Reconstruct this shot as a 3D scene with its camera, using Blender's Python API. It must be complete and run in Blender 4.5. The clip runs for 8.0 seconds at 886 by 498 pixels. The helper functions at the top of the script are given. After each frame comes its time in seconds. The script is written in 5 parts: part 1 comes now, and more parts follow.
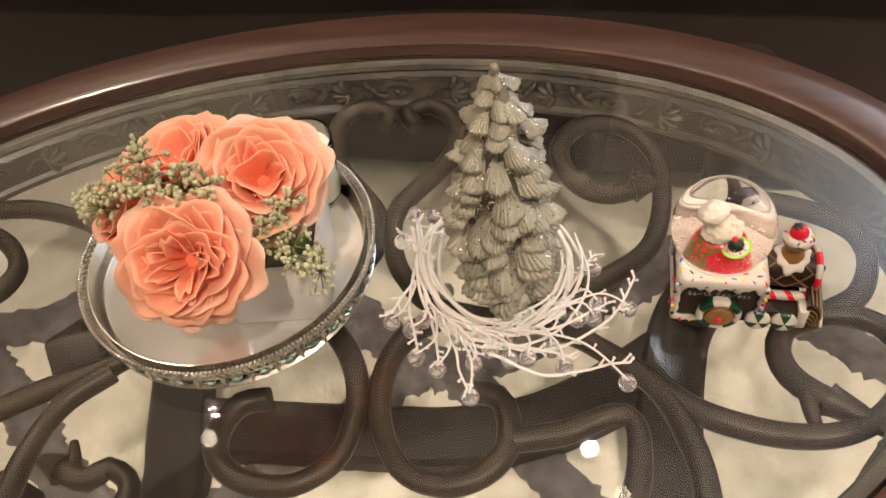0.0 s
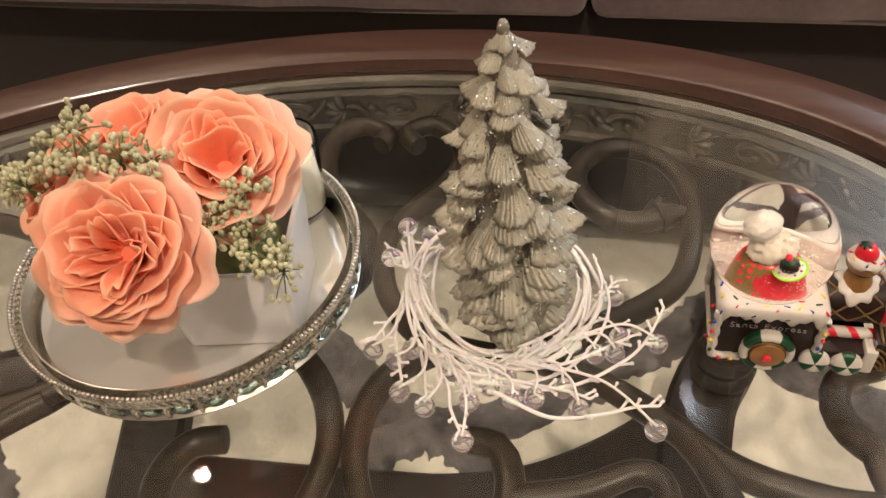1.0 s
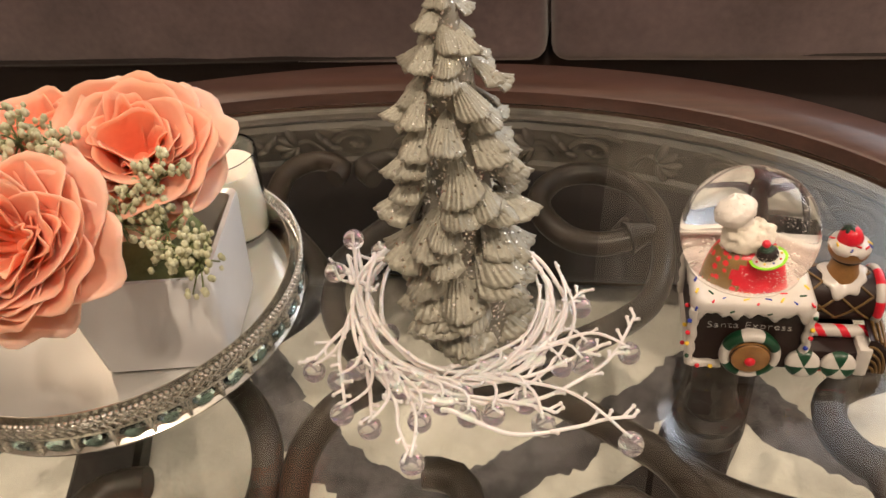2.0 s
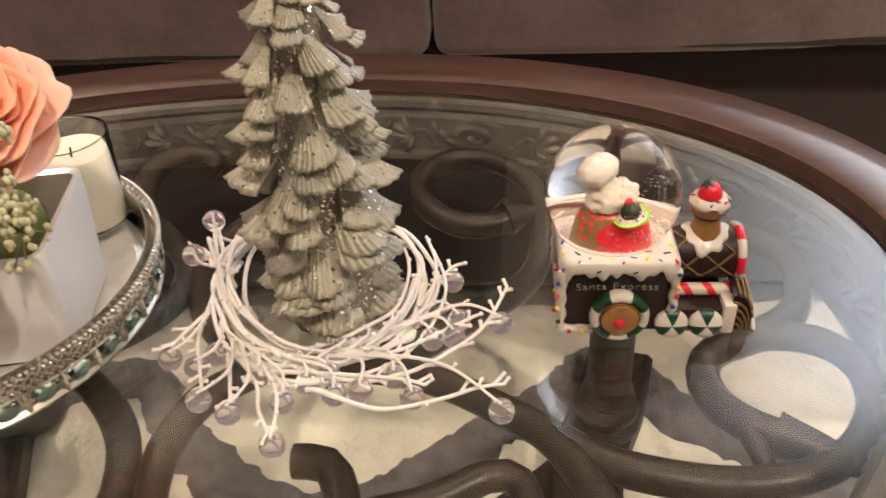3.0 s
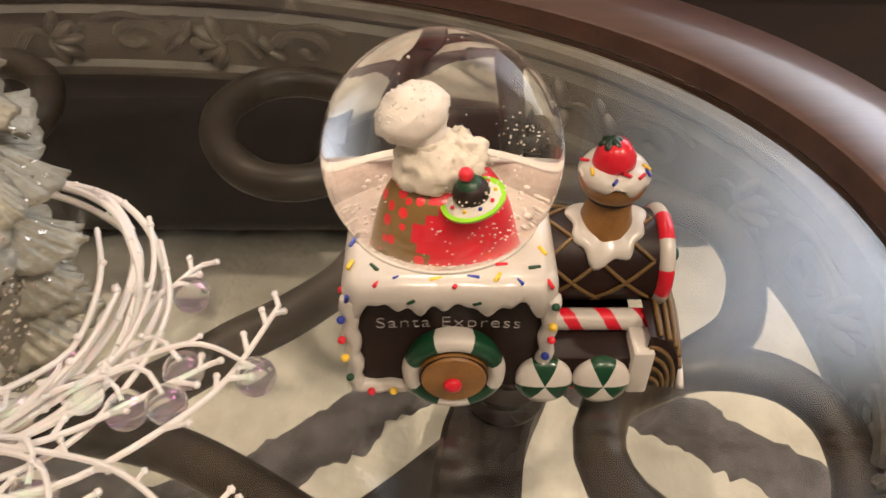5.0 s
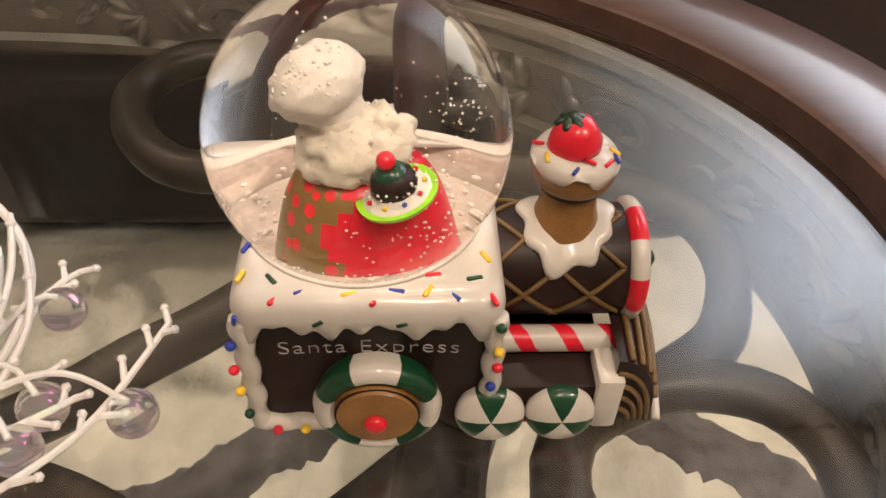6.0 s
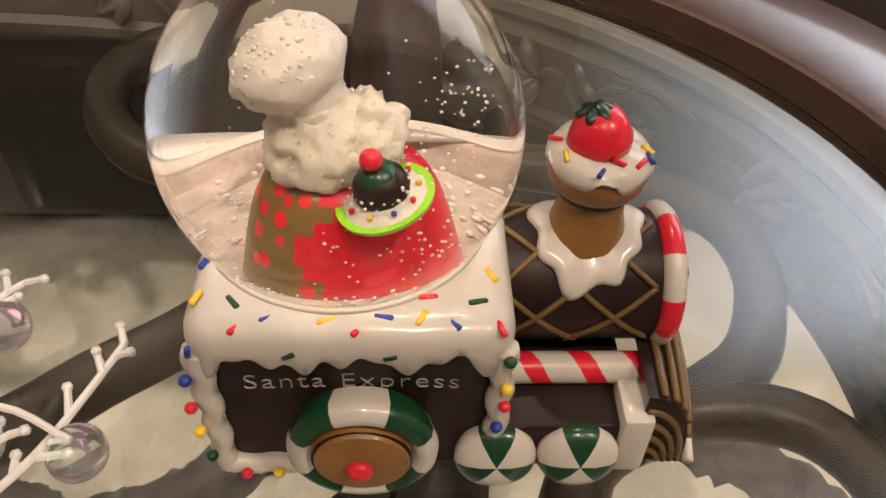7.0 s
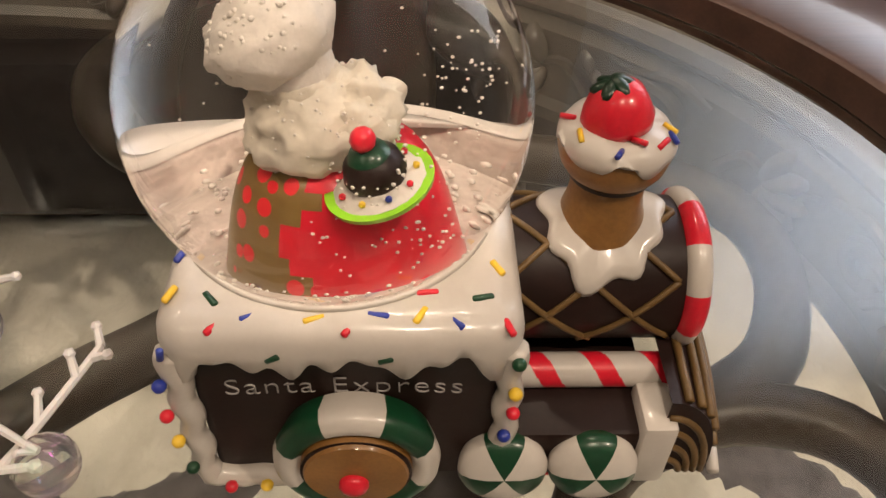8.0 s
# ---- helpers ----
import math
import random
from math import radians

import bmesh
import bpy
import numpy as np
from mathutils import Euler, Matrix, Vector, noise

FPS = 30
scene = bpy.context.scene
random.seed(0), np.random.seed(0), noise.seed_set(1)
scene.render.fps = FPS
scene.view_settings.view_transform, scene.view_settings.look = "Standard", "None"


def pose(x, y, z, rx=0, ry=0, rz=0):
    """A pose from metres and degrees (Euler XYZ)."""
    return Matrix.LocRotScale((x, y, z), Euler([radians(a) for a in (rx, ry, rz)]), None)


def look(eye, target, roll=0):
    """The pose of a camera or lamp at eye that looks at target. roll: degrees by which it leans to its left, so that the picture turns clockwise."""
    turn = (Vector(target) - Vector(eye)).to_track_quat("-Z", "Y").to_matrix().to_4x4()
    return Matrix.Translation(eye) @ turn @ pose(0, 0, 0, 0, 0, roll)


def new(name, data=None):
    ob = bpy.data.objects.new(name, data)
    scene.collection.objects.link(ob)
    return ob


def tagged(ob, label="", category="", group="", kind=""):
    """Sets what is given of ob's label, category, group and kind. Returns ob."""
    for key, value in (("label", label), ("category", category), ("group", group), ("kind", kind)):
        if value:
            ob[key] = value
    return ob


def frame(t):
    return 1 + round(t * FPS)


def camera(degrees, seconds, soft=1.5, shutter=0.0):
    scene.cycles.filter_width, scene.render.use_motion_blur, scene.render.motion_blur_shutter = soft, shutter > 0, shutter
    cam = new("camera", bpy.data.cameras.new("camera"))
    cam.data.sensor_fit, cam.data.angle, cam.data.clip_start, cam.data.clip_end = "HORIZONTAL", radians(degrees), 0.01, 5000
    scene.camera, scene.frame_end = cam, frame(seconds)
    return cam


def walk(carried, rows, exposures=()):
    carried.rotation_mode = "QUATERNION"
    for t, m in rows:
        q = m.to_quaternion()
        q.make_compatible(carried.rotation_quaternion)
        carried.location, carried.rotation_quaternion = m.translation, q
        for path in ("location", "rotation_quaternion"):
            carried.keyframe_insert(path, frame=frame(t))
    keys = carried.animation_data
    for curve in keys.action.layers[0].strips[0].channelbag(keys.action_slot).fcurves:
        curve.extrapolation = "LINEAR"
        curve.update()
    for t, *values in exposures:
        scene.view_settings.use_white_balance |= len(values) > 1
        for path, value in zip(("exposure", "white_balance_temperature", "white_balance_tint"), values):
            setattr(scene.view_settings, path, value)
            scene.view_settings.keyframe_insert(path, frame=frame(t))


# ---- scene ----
cam = camera(58.0, 8.0, soft=1.5, shutter=0.3)
PATH = [
    (0, (0.105, 0.162, 0.899), (-0.252, 1.379, -0.648), -9.3),
    (0.5, (0.101, 0.182, 0.865), (-0.25, 1.458, -0.634), -8.0),
    (1, (0.101, 0.186, 0.814), (-0.292, 1.545, -0.6), -7.0),
    (2.3, (0.116, 0.184, 0.745), (-0.216, 1.733, -0.476), -6.6),
    (2.5, (0.118, 0.183, 0.742), (-0.154, 1.738, -0.485), -5.4),
    (3, (0.134, 0.184, 0.721), (-0.015, 1.774, -0.483), -3.7),
    (3.5, (0.151, 0.222, 0.705), (0.043, 1.737, -0.596), -4.0),
    (4, (0.165, 0.256, 0.675), (0.059, 1.731, -0.672), -3.6),
    (4.5, (0.175, 0.297, 0.654), (0.12, 1.762, -0.706), -1.7),
    (6, (0.194, 0.36, 0.614), (0.271, 1.802, -0.77), 1.9),
    (6.5, (0.196, 0.372, 0.603), (0.265, 1.786, -0.81), 1.9),
    (7, (0.196, 0.382, 0.599), (0.264, 1.806, -0.803), 2.0),
    (7.5, (0.197, 0.391, 0.589), (0.253, 1.812, -0.817), 1.4),
    (8, (0.197, 0.39, 0.589), (0.253, 1.816, -0.813), 1.4),
]
walk(cam, [(t, look(eye, target, roll)) for t, eye, target, roll in PATH], [(0.0, -0.57), (1.0, -0.57), (2.5, -0.54), (3.5, -0.47), (4.5, -0.60), (6.0, -0.70), (8.0, -0.95)])

# ---- world and lamps ----
world = bpy.data.worlds.new("world")
scene.world = world
world.use_nodes = True
world.node_tree.nodes["Background"].inputs[0].default_value = (0.9, 0.75, 0.6, 1)
world.node_tree.nodes["Background"].inputs[1].default_value = 0.02


def spot_lamp(name, loc, target, size, watts, color, cone, blend):
    data = bpy.data.lights.new(name, "SPOT")
    data.shadow_soft_size, data.energy, data.color = size, watts, color
    data.spot_size, data.spot_blend = radians(cone), blend
    ob = new(name, data)
    ob.matrix_world = look(loc, target)
    return ob


WARM = (1.0, 0.80, 0.61)
# rear two are mirrored in the glass; three at negative y are added unseen
DOWNLIGHTS = [(-1.2, 1.30, 90, 165), (0.22, 1.27, 56, 104), (-1.2, -0.5, 62, 92), (0.3, -0.6, 150, 92), (1.6, -0.5, 270, 96)]
for lx, ly, watts, cone in DOWNLIGHTS:
    spot_lamp("downlight_lamp", (lx, ly, 2.57), (lx, ly, 0), 0.027, watts, WARM, cone, 0.5)

# ---- materials ----


def material(name, color, rough=0.5, metal=0.0, vary=0.15, scale=30.0, bump=0.0, bump_scale=200.0, ior=1.45,
             transmission=0.0, coat=0.0, sheen=0.0, color2=None, sub=0.0, mix_rough=0.1):
    """A principled surface with two scales of mottling in its colour, gloss and relief."""
    m = bpy.data.materials.new(name)
    m.use_nodes = True
    nt = m.node_tree
    n, l = nt.nodes, nt.links
    b = n["Principled BSDF"]
    b.inputs["Roughness"].default_value = rough
    b.inputs["Metallic"].default_value = metal
    b.inputs["IOR"].default_value = ior
    b.inputs["Transmission Weight"].default_value = transmission
    b.inputs["Coat Weight"].default_value = coat
    b.inputs["Coat Roughness"].default_value = 0.12
    b.inputs["Sheen Weight"].default_value = sheen
    if sub:
        b.inputs["Subsurface Weight"].default_value = sub
        b.inputs["Subsurface Radius"].default_value = (0.006, 0.003, 0.002)
        b.inputs["Subsurface Scale"].default_value = 0.6
    tc = n.new("ShaderNodeTexCoord")
    n1 = n.new("ShaderNodeTexNoise")
    n1.inputs["Scale"].default_value, n1.inputs["Detail"].default_value = scale, 5
    l.new(tc.outputs["Object"], n1.inputs["Vector"])
    n2 = n.new("ShaderNodeTexNoise")
    n2.inputs["Scale"].default_value, n2.inputs["Detail"].default_value = scale * 9, 3
    l.new(tc.outputs["Object"], n2.inputs["Vector"])
    add = n.new("ShaderNodeMath")
    add.operation = "MULTIPLY_ADD"
    add.inputs[1].default_value = 0.45
    l.new(n2.outputs[0], add.inputs[0])
    l.new(n1.outputs[0], add.inputs[2])
    ramp = n.new("ShaderNodeMapRange")
    ramp.inputs["From Min"].default_value, ramp.inputs["From Max"].default_value = 0.45, 1.0
    l.new(add.outputs[0], ramp.inputs[0])
    mix = n.new("ShaderNodeMix")
    mix.data_type = "RGBA"
    lo = tuple(max(0, c * (1 - vary)) for c in color)
    hi = tuple(min(1, c * (1 + vary)) for c in color) if color2 is None else color2
    mix.inputs["A"].default_value, mix.inputs["B"].default_value = (*lo, 1), (*hi, 1)
    l.new(ramp.outputs[0], mix.inputs["Factor"])
    l.new(mix.outputs["Result"], b.inputs["Base Color"])
    if mix_rough:
        mr = n.new("ShaderNodeMapRange")
        mr.inputs["To Min"].default_value = max(0.02, rough - mix_rough * rough)
        mr.inputs["To Max"].default_value = min(1, rough + mix_rough * rough)
        l.new(n1.outputs[0], mr.inputs[0])
        l.new(mr.outputs[0], b.inputs["Roughness"])
    if bump:
        n3 = n.new("ShaderNodeTexNoise")
        n3.inputs["Scale"].default_value, n3.inputs["Detail"].default_value = bump_scale, 4
        l.new(tc.outputs["Object"], n3.inputs["Vector"])
        bp = n.new("ShaderNodeBump")
        bp.inputs["Strength"].default_value, bp.inputs["Distance"].default_value = bump, 0.3 / bump_scale
        l.new(n3.outputs[0], bp.inputs["Height"])
        l.new(bp.outputs[0], b.inputs["Normal"])
    return m


def clear(name, color, ior, rough=0.0):
    m = bpy.data.materials.new(name)
    m.use_nodes = True
    b = m.node_tree.nodes["Principled BSDF"]
    b.inputs["Base Color"].default_value = (*color, 1)
    b.inputs["Transmission Weight"].default_value = 1.0
    b.inputs["Roughness"].default_value = rough
    b.inputs["IOR"].default_value = ior
    return m


def glow(name, color, strength):
    m = bpy.data.materials.new(name)
    m.use_nodes = True
    b = m.node_tree.nodes["Principled BSDF"]
    b.inputs["Base Color"].default_value = (*color, 1)
    b.inputs["Emission Color"].default_value = (*color, 1)
    b.inputs["Emission Strength"].default_value = strength
    return m


def wood_material(name, dark, light, rough, stretch=(1, 12, 12), coat=0.3):
    m = material(name, dark, rough, vary=0.2, scale=8, color2=light, bump=0.015, bump_scale=60, coat=coat, mix_rough=0)
    nt = m.node_tree
    mp = nt.nodes.new("ShaderNodeMapping")
    mp.inputs["Scale"].default_value = stretch
    tc = nt.nodes["Texture Coordinate"]
    for node in nt.nodes:
        if node.type == "TEX_NOISE":
            nt.links.new(mp.outputs[0], node.inputs["Vector"])
    nt.links.new(tc.outputs["Object"], mp.inputs[0])
    return m


def glitter_material(name, color, flake, rough, flakes=1500.0, share=0.14, metal=0.5, noise_scale=60.0, bump_scale=500.0):
    """Paint with glitter: single cells of a fine pattern are mirror-like and tilted."""
    m = material(name, color, rough, metal=metal, vary=0.25, scale=noise_scale, bump=0.2, bump_scale=bump_scale)
    nt = m.node_tree
    n, l = nt.nodes, nt.links
    b = n["Principled BSDF"]
    vo = n.new("ShaderNodeTexVoronoi")
    vo.inputs["Scale"].default_value = flakes
    l.new(n["Texture Coordinate"].outputs["Object"], vo.inputs["Vector"])
    sep = n.new("ShaderNodeSeparateColor")
    l.new(vo.outputs["Color"], sep.inputs[0])
    lt = n.new("ShaderNodeMath")
    lt.operation = "LESS_THAN"
    lt.inputs[1].default_value = share
    l.new(sep.outputs[0], lt.inputs[0])
    old = b.inputs["Base Color"].links[0].from_socket
    mix = n.new("ShaderNodeMix")
    mix.data_type = "RGBA"
    l.new(lt.outputs[0], mix.inputs["Factor"])
    l.new(old, mix.inputs["A"])
    mix.inputs["B"].default_value = (*flake, 1)
    l.new(mix.outputs["Result"], b.inputs["Base Color"])
    r = n.new("ShaderNodeMix")
    l.new(lt.outputs[0], r.inputs["Factor"])
    r.inputs["A"].default_value, r.inputs["B"].default_value = rough, 0.12
    l.new(r.outputs["Result"], b.inputs["Roughness"])
    mt = n.new("ShaderNodeMix")
    l.new(lt.outputs[0], mt.inputs["Factor"])
    mt.inputs["A"].default_value, mt.inputs["B"].default_value = metal, 1.0
    l.new(mt.outputs["Result"], b.inputs["Metallic"])
    sub = n.new("ShaderNodeVectorMath")
    sub.operation = "SUBTRACT"
    l.new(vo.outputs["Color"], sub.inputs[0])
    sub.inputs[1].default_value = (0.07, 0.5, 0.5)
    mad = n.new("ShaderNodeVectorMath")
    mad.operation = "SCALE"
    l.new(sub.outputs[0], mad.inputs[0])
    sc = n.new("ShaderNodeMath")
    sc.operation = "MULTIPLY"
    l.new(lt.outputs[0], sc.inputs[0])
    sc.inputs[1].default_value = 0.7
    l.new(sc.outputs[0], mad.inputs["Scale"])
    ad = n.new("ShaderNodeVectorMath")
    bump = n["Bump"]
    l.new(bump.outputs[0], ad.inputs[0])
    l.new(mad.outputs[0], ad.inputs[1])
    nm = n.new("ShaderNodeVectorMath")
    nm.operation = "NORMALIZE"
    l.new(ad.outputs[0], nm.inputs[0])
    l.new(nm.outputs[0], b.inputs["Normal"])
    return m


WOOD_RIM = wood_material("rim_wood", (0.055, 0.024, 0.017), (0.088, 0.040, 0.028), 0.33, coat=0.9)
WOOD_RIM.node_tree.nodes["Principled BSDF"].inputs["Coat IOR"].default_value = 1.55
WOOD_DARK = wood_material("leg_wood", (0.010, 0.005, 0.004), (0.020, 0.010, 0.007), 0.5, coat=0.0)
APRON = material("carved_apron", (0.024, 0.019, 0.016), 0.30, vary=0.35, scale=12, bump=0.05, bump_scale=400, color2=(0.085, 0.068, 0.054))
IRON = material("wrought_iron", (0.013, 0.009, 0.007), 0.36, metal=0.1, vary=0.3, scale=7, bump=0.0, color2=(0.036, 0.024, 0.017))
IRON.node_tree.nodes["Principled BSDF"].inputs["Specular IOR Level"].default_value = 0.3
GLASS = clear("table_glass", (0.90, 0.95, 0.93), 1.5)
FLOOR = wood_material("floor_wood", (0.36, 0.26, 0.17), (0.50, 0.38, 0.27), 0.35, (1, 9, 9))
WALL = material("wall_paint", (0.60, 0.55, 0.49), 0.8, vary=0.06, scale=3, bump=0.1, bump_scale=150)
CEIL = material("ceiling_paint", (0.66, 0.64, 0.61), 0.9, vary=0.04, scale=3, bump=0.1, bump_scale=120)
SOFA = material("sofa_velvet", (0.112, 0.076, 0.079), 0.85, vary=0.25, scale=14, sheen=0.5, bump=0.25, bump_scale=700, color2=(0.185, 0.13, 0.133))
SOFA_DARK = material("sofa_base_cloth", (0.022, 0.014, 0.013), 0.9, vary=0.25, scale=20, sheen=0.2, bump=0.25, bump_scale=700)
FRAME_BLACK = wood_material("picture_frame_wood", (0.012, 0.009, 0.008), (0.03, 0.02, 0.016), 0.3)
PICTURE = material("dark_picture", (0.012, 0.014, 0.02), 0.15, vary=0.6, scale=5)
SILVER = material("silver_metal", (0.66, 0.63, 0.57), 0.24, metal=1.0, vary=0.2, scale=80, bump=0.1, bump_scale=600)
MIRROR = material("mirror", (0.88, 0.88, 0.86), 0.05, metal=0.68, vary=0.02, scale=6, mix_rough=0.3)
CRYSTAL = clear("crystal", (0.72, 0.93, 0.92), 1.6)
BEAD = clear("iridescent_bead", (1.0, 0.98, 0.99), 1.30, 0.01)
BEAD.node_tree.nodes["Principled BSDF"].inputs["Transmission Weight"].default_value = 0.92
BEAD.node_tree.nodes["Principled BSDF"].inputs["Thin Film Thickness"].default_value = 420
BEAD.node_tree.nodes["Principled BSDF"].inputs["Thin Film IOR"].default_value = 1.9
TWIG = material("white_twig", (0.82, 0.78, 0.77), 0.45, vary=0.05, scale=80, sub=0.15, bump=0.1, bump_scale=900)
VASE = material("white_ceramic", (0.80, 0.80, 0.80), 0.25, vary=0.03, scale=12, coat=0.3)
WAX = material("candle_wax", (0.86, 0.82, 0.72), 0.5, vary=0.04, scale=30, sub=0.3)
CUP_GLASS = clear("votive_glass", (0.97, 0.99, 0.97), 1.45, 0.02)
PETAL_IN = material("petal_coral", (1.0, 0.27, 0.15), 0.6, vary=0.10, scale=40, color2=(1.0, 0.34, 0.20), sub=0.35, sheen=0.1, bump=0.12, bump_scale=300)
PETAL_MID = material("petal_peach", (1.0, 0.33, 0.205), 0.6, vary=0.10, scale=40, color2=(1.0, 0.40, 0.27), sub=0.35, sheen=0.1, bump=0.12, bump_scale=300)
PETAL_OUT = material("petal_pale", (1.0, 0.42, 0.28), 0.6, vary=0.08, scale=30, color2=(1.0, 0.50, 0.37), sub=0.35, sheen=0.1, bump=0.12, bump_scale=300)
for petal_mat, pale in ((PETAL_IN, (1.0, 0.42, 0.28)), (PETAL_MID, (1.0, 0.48, 0.34)), (PETAL_OUT, (1.0, 0.58, 0.46))):
    pn, pl = petal_mat.node_tree.nodes, petal_mat.node_tree.links
    at, pw, mx = pn.new("ShaderNodeAttribute"), pn.new("ShaderNodeMath"), pn.new("ShaderNodeMix")
    at.attribute_name = "reach"
    pw.operation, pw.inputs[1].default_value = "POWER", 4.5
    mx.data_type = "RGBA"
    pl.new(at.outputs["Fac"], pw.inputs[0])
    pl.new(pw.outputs[0], mx.inputs["Factor"])
    pl.new(pn["Principled BSDF"].inputs["Base Color"].links[0].from_socket, mx.inputs["A"])
    mx.inputs["B"].default_value = (*pale, 1)
    pl.new(mx.outputs["Result"], pn["Principled BSDF"].inputs["Base Color"])
BUD = material("pale_bud", (0.52, 0.52, 0.29), 0.7, vary=0.3, scale=100, color2=(0.74, 0.73, 0.52))
STEM = material("green_stem", (0.17, 0.20, 0.08), 0.7, vary=0.3, scale=100)
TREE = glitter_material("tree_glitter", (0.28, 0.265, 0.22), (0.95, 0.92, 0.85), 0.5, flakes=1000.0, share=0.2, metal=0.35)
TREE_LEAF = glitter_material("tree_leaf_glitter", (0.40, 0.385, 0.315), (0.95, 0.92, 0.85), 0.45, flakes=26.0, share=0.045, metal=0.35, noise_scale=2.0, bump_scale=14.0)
ICING = material("icing_paint", (0.53, 0.49, 0.445), 0.33, vary=0.05, scale=120, coat=0.3, bump=0.06, bump_scale=500)
CHOC = material("chocolate_paint", (0.017, 0.0075, 0.006), 0.42, vary=0.3, scale=120, coat=0.0, bump=0.08, bump_scale=600)
CARAMEL = material("caramel_paint", (0.24, 0.115, 0.03), 0.4, vary=0.25, scale=160, coat=0.2, bump=0.06, bump_scale=600)
LATTICE = material("waffle_line_paint", (0.13, 0.075, 0.024), 0.45, vary=0.25, scale=200, bump=0.1, bump_scale=900)
RED = material("red_paint", (0.64, 0.012, 0.03), 0.3, vary=0.15, scale=150, coat=0.3)
GREEN = material("green_paint", (0.005, 0.045, 0.018), 0.3, vary=0.25, scale=150, coat=0.3)
LIME = material("lime_paint", (0.27, 0.62, 0.02), 0.35, vary=0.1, scale=150, coat=0.3)
LEAF_PAINT = material("dark_leaf_paint", (0.005, 0.026, 0.012), 0.3, vary=0.3, scale=150, coat=0.3)
BLUE = material("blue_paint", (0.02, 0.04, 0.30), 0.3, vary=0.15, scale=150, coat=0.3)
YELLOW = material("yellow_paint", (0.80, 0.52, 0.04), 0.35, vary=0.12, scale=150, coat=0.2)
CHOC.node_tree.nodes["Principled BSDF"].inputs["Specular IOR Level"].default_value = 0.35
LETTER = material("silver_letter", (0.34, 0.32, 0.31), 0.35, vary=0.2, scale=400)
GLOBE = clear("snow_globe_glass", (1.0, 1.0, 1.0), 1.33)
SNOW = material("white_snow", (0.66, 0.61, 0.55), 0.6, vary=0.08, scale=300, bump=0.5, bump_scale=900)
# white snow and seat painted darker: shade under the globe put into the colour
SHADED_BED = material("shaded_snow_bed", (0.38, 0.31, 0.265), 0.6, vary=0.12, scale=200, bump=0.5, bump_scale=900, color2=(0.58, 0.50, 0.44))
OLIVE = material("olive_dotted_paint", (0.20, 0.125, 0.035), 0.35, vary=0.15, scale=150, coat=0.3)
on, ol = OLIVE.node_tree.nodes, OLIVE.node_tree.links
ov, om, oc = on.new("ShaderNodeTexVoronoi"), on.new("ShaderNodeMath"), on.new("ShaderNodeMix")
ov.inputs["Scale"].default_value, ov.inputs["Randomness"].default_value = 330, 0.35
om.operation, om.inputs[1].default_value = "LESS_THAN", 0.36
oc.data_type = "RGBA"
ol.new(on["Texture Coordinate"].outputs["Object"], ov.inputs["Vector"])
ol.new(ov.outputs["Distance"], om.inputs[0])
ol.new(om.outputs[0], oc.inputs["Factor"])
ol.new(on["Principled BSDF"].inputs["Base Color"].links[0].from_socket, oc.inputs["A"])
oc.inputs["B"].default_value = (0.72, 0.02, 0.03, 1)
ol.new(oc.outputs["Result"], on["Principled BSDF"].inputs["Base Color"])
PINKISH = material("cream_paint", (0.66, 0.60, 0.50), 0.5, vary=0.1, scale=200, bump=0.3, bump_scale=700)
LENS = glow("downlight_lens", (1.0, 0.84, 0.66), 70.0)
TRIM = material("downlight_trim", (0.8, 0.78, 0.74), 0.4)

# ---- mesh helpers ----
ORIGIN = {}


def thing(name, loc, label, category, group="", kind=""):
    ob = new(name)
    ob.empty_display_size = 0.02
    ob.location = loc
    ORIGIN[ob.name] = Vector(loc)
    return tagged(ob, label, category, group, kind)


def part(name, bm, mat, parent=None, label="", smooth=40, mats=()):
    """One mesh object from world coordinates, under a thing or a part."""
    base = ORIGIN[parent.name] if parent else Vector((0, 0, 0))
    bmesh.ops.translate(bm, verts=bm.verts, vec=-base)
    bm.normal_update()
    me = bpy.data.meshes.new(name)
    bm.to_mesh(me)
    bm.free()
    me.materials.append(mat)
    for extra in mats:
        me.materials.append(extra)
    if smooth:
        me.shade_smooth()
        me.set_sharp_from_angle(angle=radians(smooth))
    ob = new(name, me)
    if parent:
        ob.parent = parent
    ORIGIN[ob.name] = base
    return tagged(ob, label)


def again(ob, parent, m):
    """A piece that shares the mesh of another, at the local pose m."""
    o = new(ob.name.split(".")[0], ob.data)
    o.parent = parent
    o.matrix_basis = m
    ORIGIN[o.name] = ORIGIN[parent.name]
    return o


def rbox(bm, lo, hi, bevel=0.0, seg=3, m=None):
    r = bmesh.ops.create_cube(bm, size=1)
    vs = r["verts"]
    c = [(a + b) / 2 for a, b in zip(lo, hi)]
    s = [b - a for a, b in zip(lo, hi)]
    for v in vs:
        v.co = Vector((c[0] + v.co.x * s[0], c[1] + v.co.y * s[1], c[2] + v.co.z * s[2]))
    if bevel:
        es = list({e for v in vs for e in v.link_edges})
        out = bmesh.ops.bevel(bm, geom=es, offset=bevel, segments=seg, affect="EDGES", profile=0.5)
        vs = list({v for f in out["faces"] for v in f.verts} | {v for v in vs if v.is_valid})
    if m is not None:
        bmesh.ops.transform(bm, matrix=m, verts=vs)
    return bm


